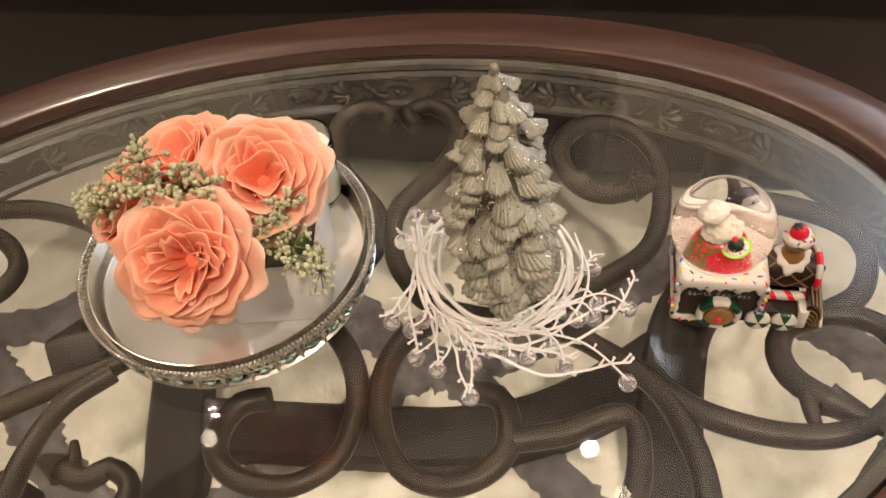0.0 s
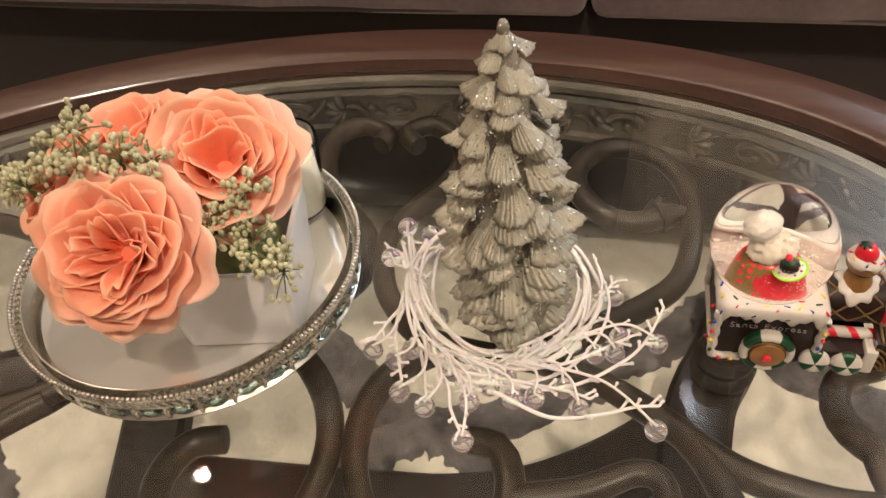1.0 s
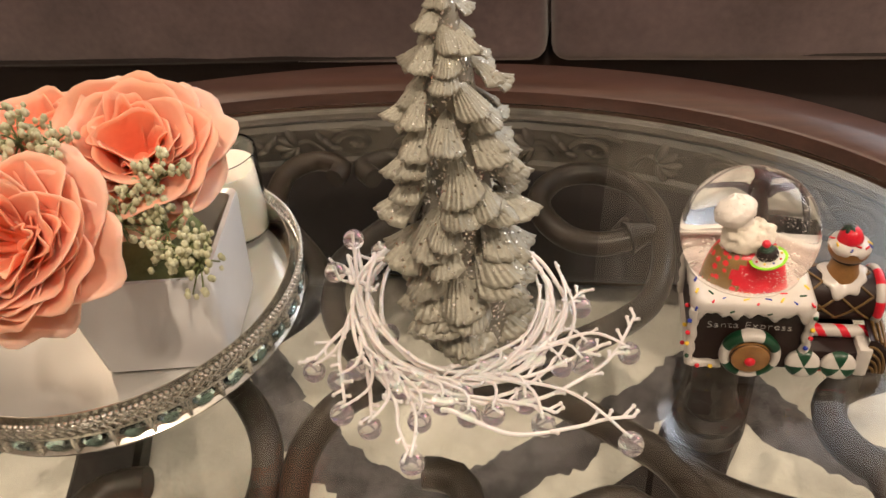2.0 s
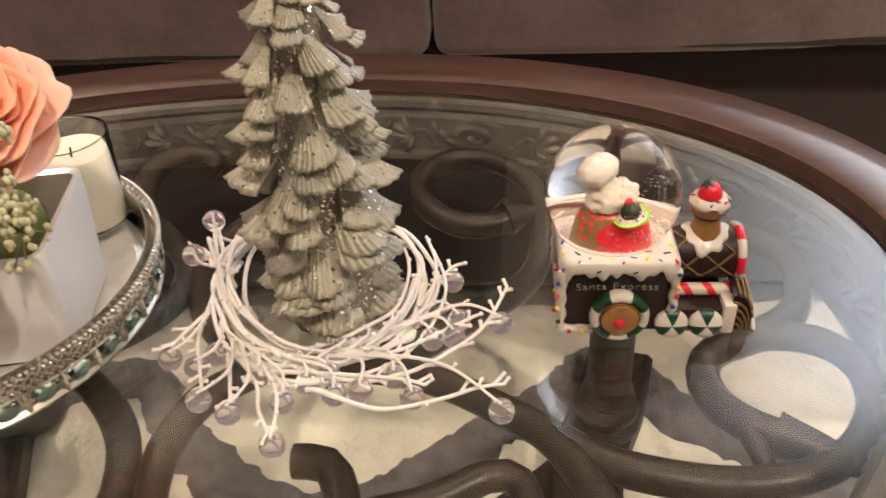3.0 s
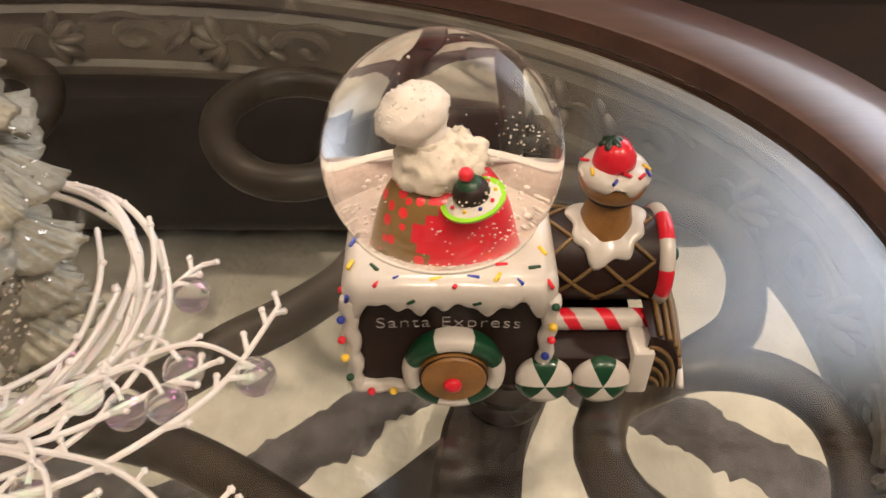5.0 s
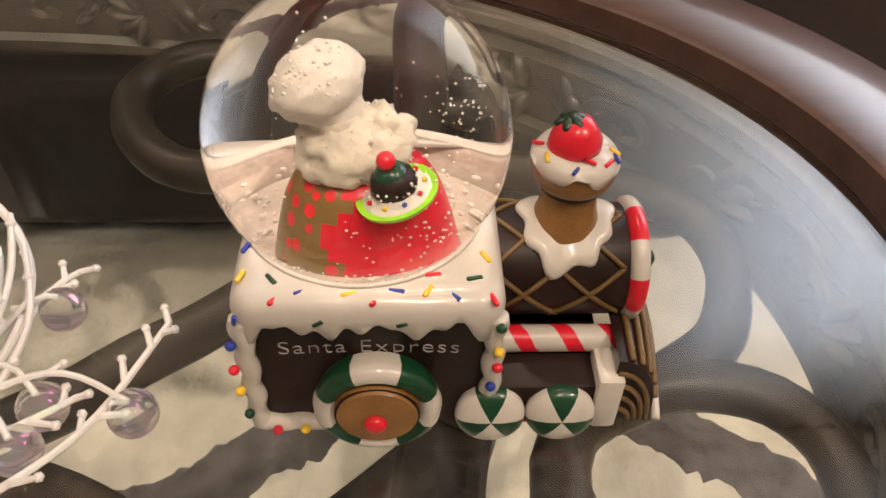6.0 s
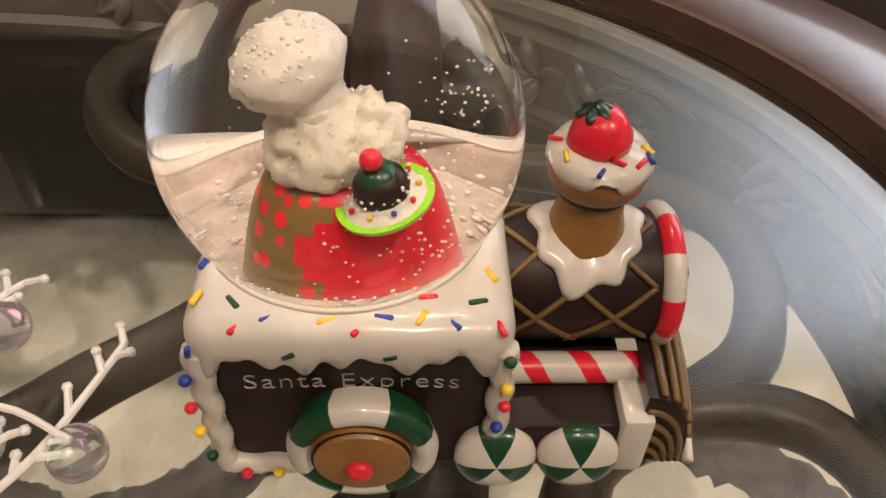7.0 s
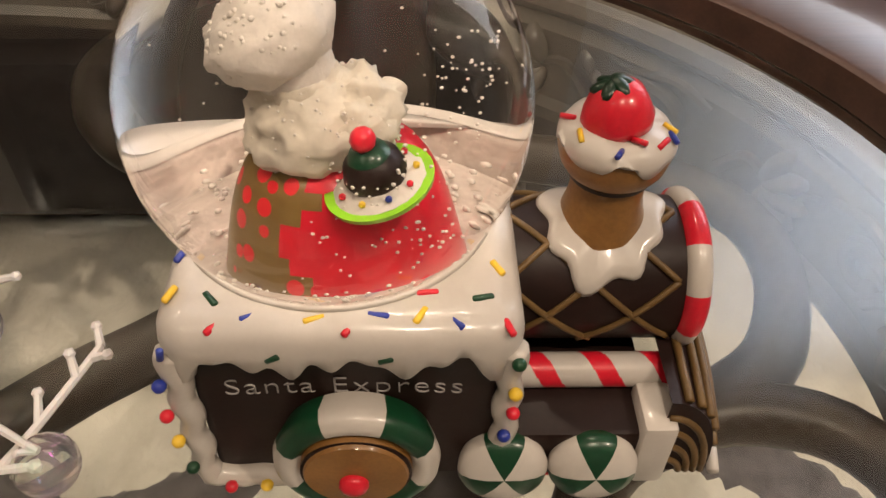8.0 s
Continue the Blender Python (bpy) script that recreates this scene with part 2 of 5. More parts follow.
def lathe(bm, profile, m=None, n=48, mat=None):
    """Turns (radius, height) pairs round z, then sets them at m. mat: a face's slot from its ring and its sector."""
    m = m or Matrix.Identity(4)
    rings = []
    for r, z in profile:
        if r < 1e-6:
            rings.append([bm.verts.new(m @ Vector((0, 0, z)))])
        else:
            rings.append([bm.verts.new(m @ Vector((r * math.cos(2 * math.pi * k / n), r * math.sin(2 * math.pi * k / n), z))) for k in range(n)])
    for j, (a, b) in enumerate(zip(rings, rings[1:])):
        for k in range(n):
            k2 = (k + 1) % n
            if len(a) == 1 and len(b) == 1:
                continue
            if len(a) == 1:
                f = bm.faces.new((a[0], b[k2], b[k]))
            elif len(b) == 1:
                f = bm.faces.new((a[k], a[k2], b[0]))
            else:
                f = bm.faces.new((a[k], a[k2], b[k2], b[k]))
            if mat:
                f.material_index = mat(j, k)
    return bm


def smooth_path(pts, step, closed=False):
    """A Catmull-Rom curve through pts."""
    P = [Vector(p) for p in pts]
    n = len(P)
    out = []
    for i in range(n if closed else n - 1):
        p0, p1, p2, p3 = (P[(i + k) % n] if closed else P[min(max(i + k, 0), n - 1)] for k in (-1, 0, 1, 2))
        k = max(2, int((p2 - p1).length / step))
        for j in range(k):
            t = j / k
            out.append(0.5 * ((2 * p1) + (p2 - p0) * t + (2 * p0 - 5 * p1 + 4 * p2 - p3) * t * t + (3 * p1 - p0 - 3 * p2 + p3) * t ** 3))
    if not closed:
        out.append(P[-1])
    return out


def tube(bm, path, radius, n=10, closed=False, mat=None):
    """Sweeps a circle along path; radius is a number or a function of 0..1."""
    rings, N = [], len(path)
    up = Vector((0, 0, 1))
    side = None
    for i, p in enumerate(path):
        a = path[(i - 1) % N] if closed or i > 0 else p
        b = path[(i + 1) % N] if closed or i < N - 1 else p
        d = (b - a).normalized()
        if side is None:
            side = d.cross(up)
            if side.length < 1e-3:
                side = d.cross(Vector((1, 0, 0)))
        side = (side - d * side.dot(d)).normalized()
        top = side.cross(d)
        r = radius(i / max(1, N - 1)) if callable(radius) else radius
        rings.append([bm.verts.new(p + r * (math.cos(2 * math.pi * k / n) * side + math.sin(2 * math.pi * k / n) * top)) for k in range(n)])
    for i in range(N if closed else N - 1):
        a, b = rings[i], rings[(i + 1) % N]
        for k in range(n):
            f = bm.faces.new((a[k], b[k], b[(k + 1) % n], a[(k + 1) % n]))
            if mat:
                f.material_index = mat(i / N, k / n)
    if not closed:
        bm.faces.new(rings[0])
        bm.faces.new(rings[-1][::-1])
    return bm


def ball(bm, c, r, scale=(1, 1, 1), sub=2, m=None):
    out = bmesh.ops.create_icosphere(bm, subdivisions=sub, radius=r)
    mm = Matrix.Translation(c) @ (m or Matrix.Identity(4)) @ Matrix.Diagonal((*scale, 1))
    bmesh.ops.transform(bm, matrix=mm, verts=out["verts"])
    return out["verts"]


def closed_shell(bm, grid, thick, reach=False):
    """A curved sheet from a grid of points, given thickness."""
    R, C = len(grid), len(grid[0])
    lay = bm.verts.layers.float.new("reach") if reach else None
    top = [[bm.verts.new(p) for p in row] for row in grid]
    nor = [[None] * C for _ in range(R)]
    for i in range(R):
        for j in range(C):
            du = grid[min(i + 1, R - 1)][j] - grid[max(i - 1, 0)][j]
            dv = grid[i][min(j + 1, C - 1)] - grid[i][max(j - 1, 0)]
            nn = du.cross(dv)
            nor[i][j] = nn.normalized() if nn.length > 1e-12 else Vector((0, 0, 1))
    low = [[bm.verts.new(grid[i][j] - nor[i][j] * thick) for j in range(C)] for i in range(R)]
    for i in range(R - 1):
        for j in range(C - 1):
            bm.faces.new((top[i][j], top[i + 1][j], top[i + 1][j + 1], top[i][j + 1]))
            bm.faces.new((low[i][j], low[i][j + 1], low[i + 1][j + 1], low[i + 1][j]))
    rim = [(0, j) for j in range(C)] + [(i, C - 1) for i in range(1, R)] + [(R - 1, j) for j in range(C - 2, -1, -1)] + [(i, 0) for i in range(R - 2, 0, -1)]
    for (a, b), (c, d) in zip(rim, rim[1:] + rim[:1]):
        bm.faces.new((top[a][b], top[c][d], low[c][d], low[a][b]))
    if reach:
        for sheet in (top, low):
            for i, row in enumerate(sheet):
                for j, v in enumerate(row):
                    v[lay] = max(i / (R - 1), abs(2 * j / (C - 1) - 1) * 0.9 * i / (R - 1))
    bmesh.ops.recalc_face_normals(bm, faces=bm.faces)
    return bm

# ---- room ----
bm = rbox(bmesh.new(), (-3.2, -3.2, -0.1), (3.2, 2.1, -0.004))
tagged(part("floor", bm, FLOOR, smooth=0), "dark brown wooden floor under rug and sofa", "floor", kind="structure")
bm = rbox(bmesh.new(), (-3.2, -3.2, 2.6), (3.2, 2.1, 2.7))
tagged(part("ceiling", bm, CEIL, smooth=0), "plain off-white ceiling with recessed lights", "ceiling", kind="structure")
for nm, lo, hi in (("wall_north", (-3.2, 1.9, 0), (3.2, 2.0, 2.6)), ("wall_south", (-3.2, -3.1, 0), (3.2, -3.0, 2.6)),
                   ("wall_west", (-3.1, -3.0, 0), (-3.0, 1.9, 2.6)), ("wall_east", (3.0, -3.0, 0), (3.1, 1.9, 2.6))):
    tagged(part(nm, rbox(bmesh.new(), lo, hi), WALL, smooth=0), "plain beige painted wall of the living room", "wall", kind="structure")

# the front three fixtures only go with the added fill lamps
for lx, ly, watts, cone in DOWNLIGHTS:
    d = thing("downlight", (lx, ly, 2.6), "round recessed ceiling light, switched on; front three added unseen", "ceiling light", "ceiling lights")
    bm = lathe(bmesh.new(), [(0.024, 0.0), (0.085, 0.0), (0.088, -0.006), (0.034, -0.010), (0.024, 0.0)], Matrix.Translation((lx, ly, 2.598)))
    part("trim", bm, TRIM, d)
    bm = lathe(bmesh.new(), [(0.0, 0.0), (0.023, 0.0), (0.023, -0.003), (0, -0.004)], Matrix.Translation((lx, ly, 2.596)))
    part("lens", bm, LENS, d, "glowing warm lens")

# framed dark picture over the sofa
pic = thing("framed_picture", (-0.32, 1.9, 1.15), "wide dark picture in a black wooden frame on the wall", "picture")
FX0, FX1, FZ0, FZ1, FW = -0.82, 0.17, 1.14, 1.72, 0.055
for lo, hi in (((FX0, 1.868, FZ0), (FX1, 1.898, FZ0 + FW)), ((FX0, 1.868, FZ1 - FW), (FX1, 1.898, FZ1)),
               ((FX0, 1.868, FZ0 + FW), (FX0 + FW, 1.898, FZ1 - FW)), ((FX1 - FW, 1.868, FZ0 + FW), (FX1, 1.898, FZ1 - FW))):
    part("frame_rail", rbox(bmesh.new(), lo, hi, 0.006), FRAME_BLACK, pic)
part("canvas", rbox(bmesh.new(), (FX0 + FW, 1.885, FZ0 + FW), (FX1 - FW, 1.897, FZ1 - FW)), PICTURE, pic, smooth=0)

# window with daylight beside the picture
win = tagged(thing("window_1", (1.35, 1.9, 1.0), "bright window with white frame in the wall", "window"), kind="structure")
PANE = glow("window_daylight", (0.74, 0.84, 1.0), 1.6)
# unseen curtain added for the sheen on glass and rim; it glows by itself
CURTAIN_GLOW = material("self_lit_curtain", (0.70, 0.74, 0.80), 0.8, vary=0.05, scale=20)
cn = CURTAIN_GLOW.node_tree.nodes
CURTAIN_GLOW.node_tree.nodes["Principled BSDF"].inputs["Emission Color"].default_value = (0.88, 0.87, 0.88, 1)
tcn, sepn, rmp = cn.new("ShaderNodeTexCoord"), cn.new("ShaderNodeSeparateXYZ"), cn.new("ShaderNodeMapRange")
CURTAIN_GLOW.node_tree.links.new(tcn.outputs["Object"], sepn.inputs[0])
CURTAIN_GLOW.node_tree.links.new(sepn.outputs[0], rmp.inputs[0])
# its emission rises to the right and fades out towards the top
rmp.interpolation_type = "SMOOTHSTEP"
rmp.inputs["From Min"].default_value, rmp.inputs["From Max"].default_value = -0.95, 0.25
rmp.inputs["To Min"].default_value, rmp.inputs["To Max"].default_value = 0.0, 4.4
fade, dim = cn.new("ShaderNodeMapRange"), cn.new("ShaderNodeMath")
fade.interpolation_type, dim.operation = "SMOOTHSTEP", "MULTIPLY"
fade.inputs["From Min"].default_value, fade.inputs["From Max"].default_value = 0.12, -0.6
CURTAIN_GLOW.node_tree.links.new(sepn.outputs[2], fade.inputs[0])
CURTAIN_GLOW.node_tree.links.new(rmp.outputs[0], dim.inputs[0])
CURTAIN_GLOW.node_tree.links.new(fade.outputs[0], dim.inputs[1])
CURTAIN_GLOW.node_tree.links.new(dim.outputs[0], cn["Principled BSDF"].inputs["Emission Strength"])
for k in range(2):
    part("pane", rbox(bmesh.new(), (1.0 + 0.37 * k, 1.892, 1.2), (1.33 + 0.37 * k, 1.897, 2.1)), PANE, win, smooth=0)
drape = thing("curtain", (1.35, 1.84, 2.4), "sheer pale curtain, added unseen, with its own ramped glow", "curtain")
bm = bmesh.new()
cols = []
for k in range(241):
    x = 0.55 + 2.2 * k / 240
    y = 1.835 + 0.018 * math.sin(x * 62) + 0.008 * math.sin(x * 23 + 1)
    cols.append([bm.verts.new((x, y, z)) for z in (0.05, 0.8, 1.6, 2.54)])
for a, b in zip(cols, cols[1:]):
    for k in range(3):
        bm.faces.new((a[k], b[k], b[k + 1], a[k + 1]))
bmesh.ops.solidify(bm, geom=bm.faces, thickness=0.0015)
part("cloth", bm, CURTAIN_GLOW, drape, smooth=180)
part("rod", tube(bmesh.new(), [Vector((0.5, 1.84, 2.55)), Vector((1.6, 1.84, 2.55)), Vector((2.8, 1.84, 2.55))], 0.012, 12), FRAME_BLACK, drape, "dark curtain rod")
for lo, hi in (((0.95, 1.87, 1.15), (1.75, 1.898, 1.2)), ((0.95, 1.87, 2.1), (1.75, 1.898, 2.15)), ((0.95, 1.87, 1.2), (1.0, 1.898, 2.1)),
               ((1.70, 1.87, 1.2), (1.75, 1.898, 2.1)), ((1.33, 1.87, 1.2), (1.37, 1.898, 2.1))):
    part("window_frame", rbox(bmesh.new(), lo, hi, 0.005), TRIM, win)

# ---- sofa ----
SX0, SX1, SY, SZ = -2.0, 1.9, 0.905, 0.402
sofa = thing("sofa", (0.0, 1.4, 0.0), "long mauve-brown velvet sofa with plump seat cushions", "sofa")
bm = rbox(bmesh.new(), (SX0, 0.945, 0.07), (SX1, 1.8, SZ - 0.004), 0.02)
part("base", bm, SOFA_DARK, sofa, "dark brown cloth base")


def cushion(x0, x1, y0, y1, z0, z1, puff):
    """A seat cushion with rounded edges, a bulging front and soft dents."""
    bm = rbox(bmesh.new(), (x0, y0, z0), (x1, y1, z1), 0.016, 3)
    bmesh.ops.subdivide_edges(bm, edges=[e for e in bm.edges if e.calc_length() > 0.15], cuts=14, use_grid_fill=True)
    cx, cz, hx, hz = (x0 + x1) / 2, (z0 + z1) / 2, (x1 - x0) / 2, (z1 - z0) / 2
    for v in bm.verts:
        fx = max(0, 1 - ((v.co.x - cx) / hx) ** 4)
        fz = max(0, 1 - ((v.co.z - cz) / hz) ** 2)
        if v.co.y < (y0 + y1) / 2:
            v.co.y -= puff * fx * fz + 0.004 * noise.noise(v.co * 9)
        v.co.z += 0.5 * puff * fx * (1 if v.co.z > cz else 0) + 0.003 * noise.noise(v.co * 7 + Vector((3, 0, 0)))
    return bm


SEAM = 0.068
for x0, x1 in ((SX0, SEAM - 1.0), (SEAM - 1.0, SEAM), (SEAM, SEAM + 1.0), (SEAM + 1.0, SX1)):
    c = part("seat_cushion", cushion(x0 + 0.002, x1 - 0.002, SY, 1.62, SZ, SZ + 0.16, 0.014), SOFA, sofa, "mauve-brown velvet cushion")
    bm = bmesh.new()
    tube(bm, smooth_path([(x0 + 0.03, SY + 0.006, SZ + 0.012), ((x0 + x1) / 2, SY - 0.003, SZ + 0.010), (x1 - 0.03, SY + 0.006, SZ + 0.012)], 0.04), 0.004, 8)
    part("piping", bm, SOFA_DARK, c)
    bm = rbox(bmesh.new(), (x0 + 0.004, 1.55, SZ + 0.15), (x1 - 0.004, 1.8, 0.80), 0.05, 4)
    part("back_cushion", bm, SOFA, sofa)

# ---- rug ----
RUG = material("white_shag", (0.74, 0.68, 0.58), 0.95, vary=0.12, scale=30, sheen=0.4, bump=0.9, bump_scale=130, color2=(0.88, 0.82, 0.72))
RUG_DARK = material("grey_shag", (0.10, 0.088, 0.09), 0.95, vary=0.35, scale=50, sheen=0.3, bump=0.9, bump_scale=130, color2=(0.21, 0.185, 0.19))
rug = thing("rug", (-0.1, 0.2, 0), "white shaggy rug with dark grey diamond lines", "rug")
bm = bmesh.new()
NX, NY = 190, 150
rows = []
for j in range(NY + 1):
    y = -0.75 + 1.77 * j / NY
    rows.append([bm.verts.new((-1.3 + 2.3 * i / NX, y, 0.012 + 0.005 * noise.noise(Vector((i * 0.31, j * 0.31, 0))) + 0.004 * noise.noise(Vector((i * 0.9, j * 0.9, 5))))) for i in range(NX + 1)])
for a, b in zip(rows, rows[1:]):
    for i in range(NX):
        bm.faces.new((a[i], a[i + 1], b[i + 1], b[i]))
edge = [e for e in bm.edges if e.is_boundary]
ext = bmesh.ops.extrude_edge_only(bm, edges=edge)
for v in ext["geom"]:
    if isinstance(v, bmesh.types.BMVert):
        v.co.z = -0.003
part("pile", bm, RUG, rug, smooth=180)


def rug_band(points, width, seed):
    """A ragged strip of dark pile along a line."""
    rnd = random.Random(seed)
    path = smooth_path([(x, y, 0) for x, y in points], 0.008)
    bm = bmesh.new()
    prev = None
    for i, p in enumerate(path):
        a, b = path[max(0, i - 1)], path[min(len(path) - 1, i + 1)]
        d = (b - a).normalized()
        s = Vector((-d.y, d.x, 0))
        row = []
        for k in range(9):
            f = k / 4 - 1
            w = width * (1 + (0.35 * noise.noise(p * 40 + Vector((0, 0, 3 * f))) + 0.3 * noise.noise(p * 170 + Vector((0, 0, 7 * f))) if abs(f) > 0.9 else 0)) * f
            z = 0.0205 + 0.004 * noise.noise(Vector((p.x * 90, p.y * 90, f * 2))) - (0.011 if abs(f) > 0.9 else 0)
            row.append(bm.verts.new(p + s * (w + rnd.uniform(-0.003, 0.003)) + Vector((0, 0, z))))
        if prev:
            for k in range(8):
                bm.faces.new((prev[k], row[k], row[k + 1], prev[k + 1]))
        prev = row
    bmesh.ops.recalc_face_normals(bm, faces=bm.faces)
    return bm


BANDS = [
    [(-0.95, 0.50), (-0.75, 0.64), (-0.633, 0.675), (-0.574, 0.72), (-0.34, 0.86), (-0.24, 0.77), (-0.15, 0.70), (-0.075, 0.672), (0.0, 0.692), (0.055, 0.730), (0.132, 0.792), (0.19, 0.834), (0.236, 0.88), (0.284, 0.852), (0.322, 0.803), (0.40, 0.757), (0.47, 0.712), (0.6, 0.62), (0.8, 0.78)],
    [(-0.78, 0.68), (-0.64, 0.58), (-0.5, 0.47), (-0.36, 0.42), (-0.22, 0.53), (-0.075, 0.662), (0.09, 0.53), (0.25, 0.42), (0.42, 0.55), (0.6, 0.63), (0.8, 0.5)],
    [(-0.95, 0.3), (-0.64, 0.08), (-0.36, 0.41), (-0.06, 0.15), (0.25, 0.41), (0.55, 0.15), (0.8, 0.35)],
]
for i, pts in enumerate(BANDS):
    part("pattern_line", rug_band(pts, 0.030, i), RUG_DARK, rug, "dark grey pile", smooth=180)

# ---- coffee table ----
TX, TY, TROT, TA, TB = -0.090, 0.4635, 10.8, 0.4327, 0.2607
G = 0.46
TM = pose(TX, TY, 0, 0, 0, TROT)
table = thing("coffee_table", (TX, TY, 0), "oval coffee table with reddish-brown wooden rim, glass top and iron scrollwork", "coffee table")


def oval_ring(profile, n=160):
    """Sweeps (outward offset from the glass edge, height) pairs round the oval."""
    bm = bmesh.new()
    rings = []
    for k in range(n):
        a = 2 * math.pi * k / n
        c, s = math.cos(a), math.sin(a)
        nx, ny = c * TB, s * TA
        q = math.hypot(nx, ny)
        rings.append([bm.verts.new(TM @ Vector((TA * c + o * nx / q, TB * s + o * ny / q, z))) for o, z in profile])
    for k in range(n):
        a, b = rings[k], rings[(k + 1) % n]
        for j in range(len(profile)):
            j2 = (j + 1) % len(profile)
            bm.faces.new((a[j], b[j], b[j2], a[j2]))
    bmesh.ops.recalc_face_normals(bm, faces=bm.faces)
    return bm


part("rim", oval_ring([(0.001, G + 0.0025), (0.0016, G + 0.0055), (0.004, G + 0.0068), (0.046, G + 0.0065), (0.053, G + 0.002), (0.058, G - 0.008), (0.058, G - 0.022),
                       (0.052, G - 0.034), (0.042, G - 0.04), (0.005, G - 0.04), (0.001, G - 0.02)]), WOOD_RIM, table, "reddish-brown wooden rim")
bm = bmesh.new()
NR = 160
prof = [(-0.0005, G - 0.010), (-0.0005, G - 0.004), (-0.004, G - 0.0015), (-0.026, G)]
rings = []
for o, z in prof:
    rings.append([bm.verts.new(TM @ Vector(((TA + o) * math.cos(2 * math.pi * k / NR), (TB + o) * math.sin(2 * math.pi * k / NR), z))) for k in range(NR)])
for a, b in zip(rings, rings[1:]):
    for k in range(NR):
        bm.faces.new((a[k], a[(k + 1) % NR], b[(k + 1) % NR], b[k]))
bm.faces.new(rings[-1])
bm.faces.new(rings[0][::-1])
glass = part("glass_top", bm, GLASS, table, "clear bevelled glass", smooth=20)
glass.visible_shadow = False
part("apron", oval_ring([(-0.004, G - 0.011), (-0.010, G - 0.013), (-0.012, G - 0.017), (-0.008, G - 0.022), (-0.012, G - 0.026), (-0.012, G - 0.054),
                         (-0.015, G - 0.057), (-0.015, G - 0.062), (0.03, G - 0.066), (0.04, G - 0.0405), (0.0005, G - 0.0405)]), APRON, table, "dark carved apron")


def ornament(kind):
    """One carved motif for the apron, drawn in x and z, standing out towards -y."""
    bm = bmesh.new()
    if kind == 0:
        pts = [(0.016 * (1 - t * 0.78) * math.cos(5.2 * t + 0.2), 0.0, 0.013 * (1 - t * 0.78) * math.sin(5.2 * t + 0.2)) for t in [k / 16 for k in range(17)]]
        tube(bm, [Vector(p) for p in pts], lambda t: 0.0042 * (1 - 0.45 * t), 8)
        ball(bm, pts[-1], 0.0038, (1, 0.7, 1), 2)
        for k in range(3):
            ball(bm, (0.017 + 0.005 * k, 0, -0.004 + 0.006 * k), 0.0068, (1.0, 0.8, 0.42), 2, pose(0, 0, 0, 0, -35 - 15 * k, 0))
        tube(bm, smooth_path([(-0.020, 0, 0.012), (-0.006, 0, 0.0165), (0.010, 0, 0.013), (0.024, 0, 0.016)], 0.002), lambda t: 0.0026 * (1 - 0.5 * t), 8)
    else:
        for k in range(5):
            a = -70 + 35 * k
            ball(bm, (0.009 * math.cos(radians(a)), 0, 0.010 * math.sin(radians(a))), 0.009, (1.0, 0.75, 0.40), 2, pose(0, 0, 0, 0, -a, 0))
        tube(bm, smooth_path([(-0.018, 0, -0.008), (-0.008, 0, 0.004), (0.004, 0, 0.001), (0.02, 0, 0.009)], 0.002), lambda t: 0.003 * (1 - 0.5 * t), 8)
    return bm


base_orn = []
for kind in (0, 1):
    me_ob = part("carving", ornament(kind), APRON, None)
    base_orn.append(me_ob)
arc, last, count = 0.0, None, 0
for k in range(2000):
    a = 2 * math.pi * k / 2000
    p = TM @ Vector(((TA - 0.0125) * math.cos(a), (TB - 0.0125) * math.sin(a), G - 0.0405))
    arc += (p - last).length if last else 0
    last = p
    if arc > 0.047 * count and count < 46:
        tang = math.degrees(math.atan2(TB * math.cos(a), -TA * math.sin(a))) + TROT
        flip = 1 if (count // 2) % 2 == 0 else -1
        m = Matrix.Translation(p - Vector((TX, TY, 0))) @ pose(0, 0, 0, 0, 0, tang + 180) @ Matrix.Diagonal((flip * 1.05, 1.0, 0.90, 1))
        again(base_orn[count % 2], table, m)
        count += 1
for ob in base_orn:
    bpy.data.objects.remove(ob)

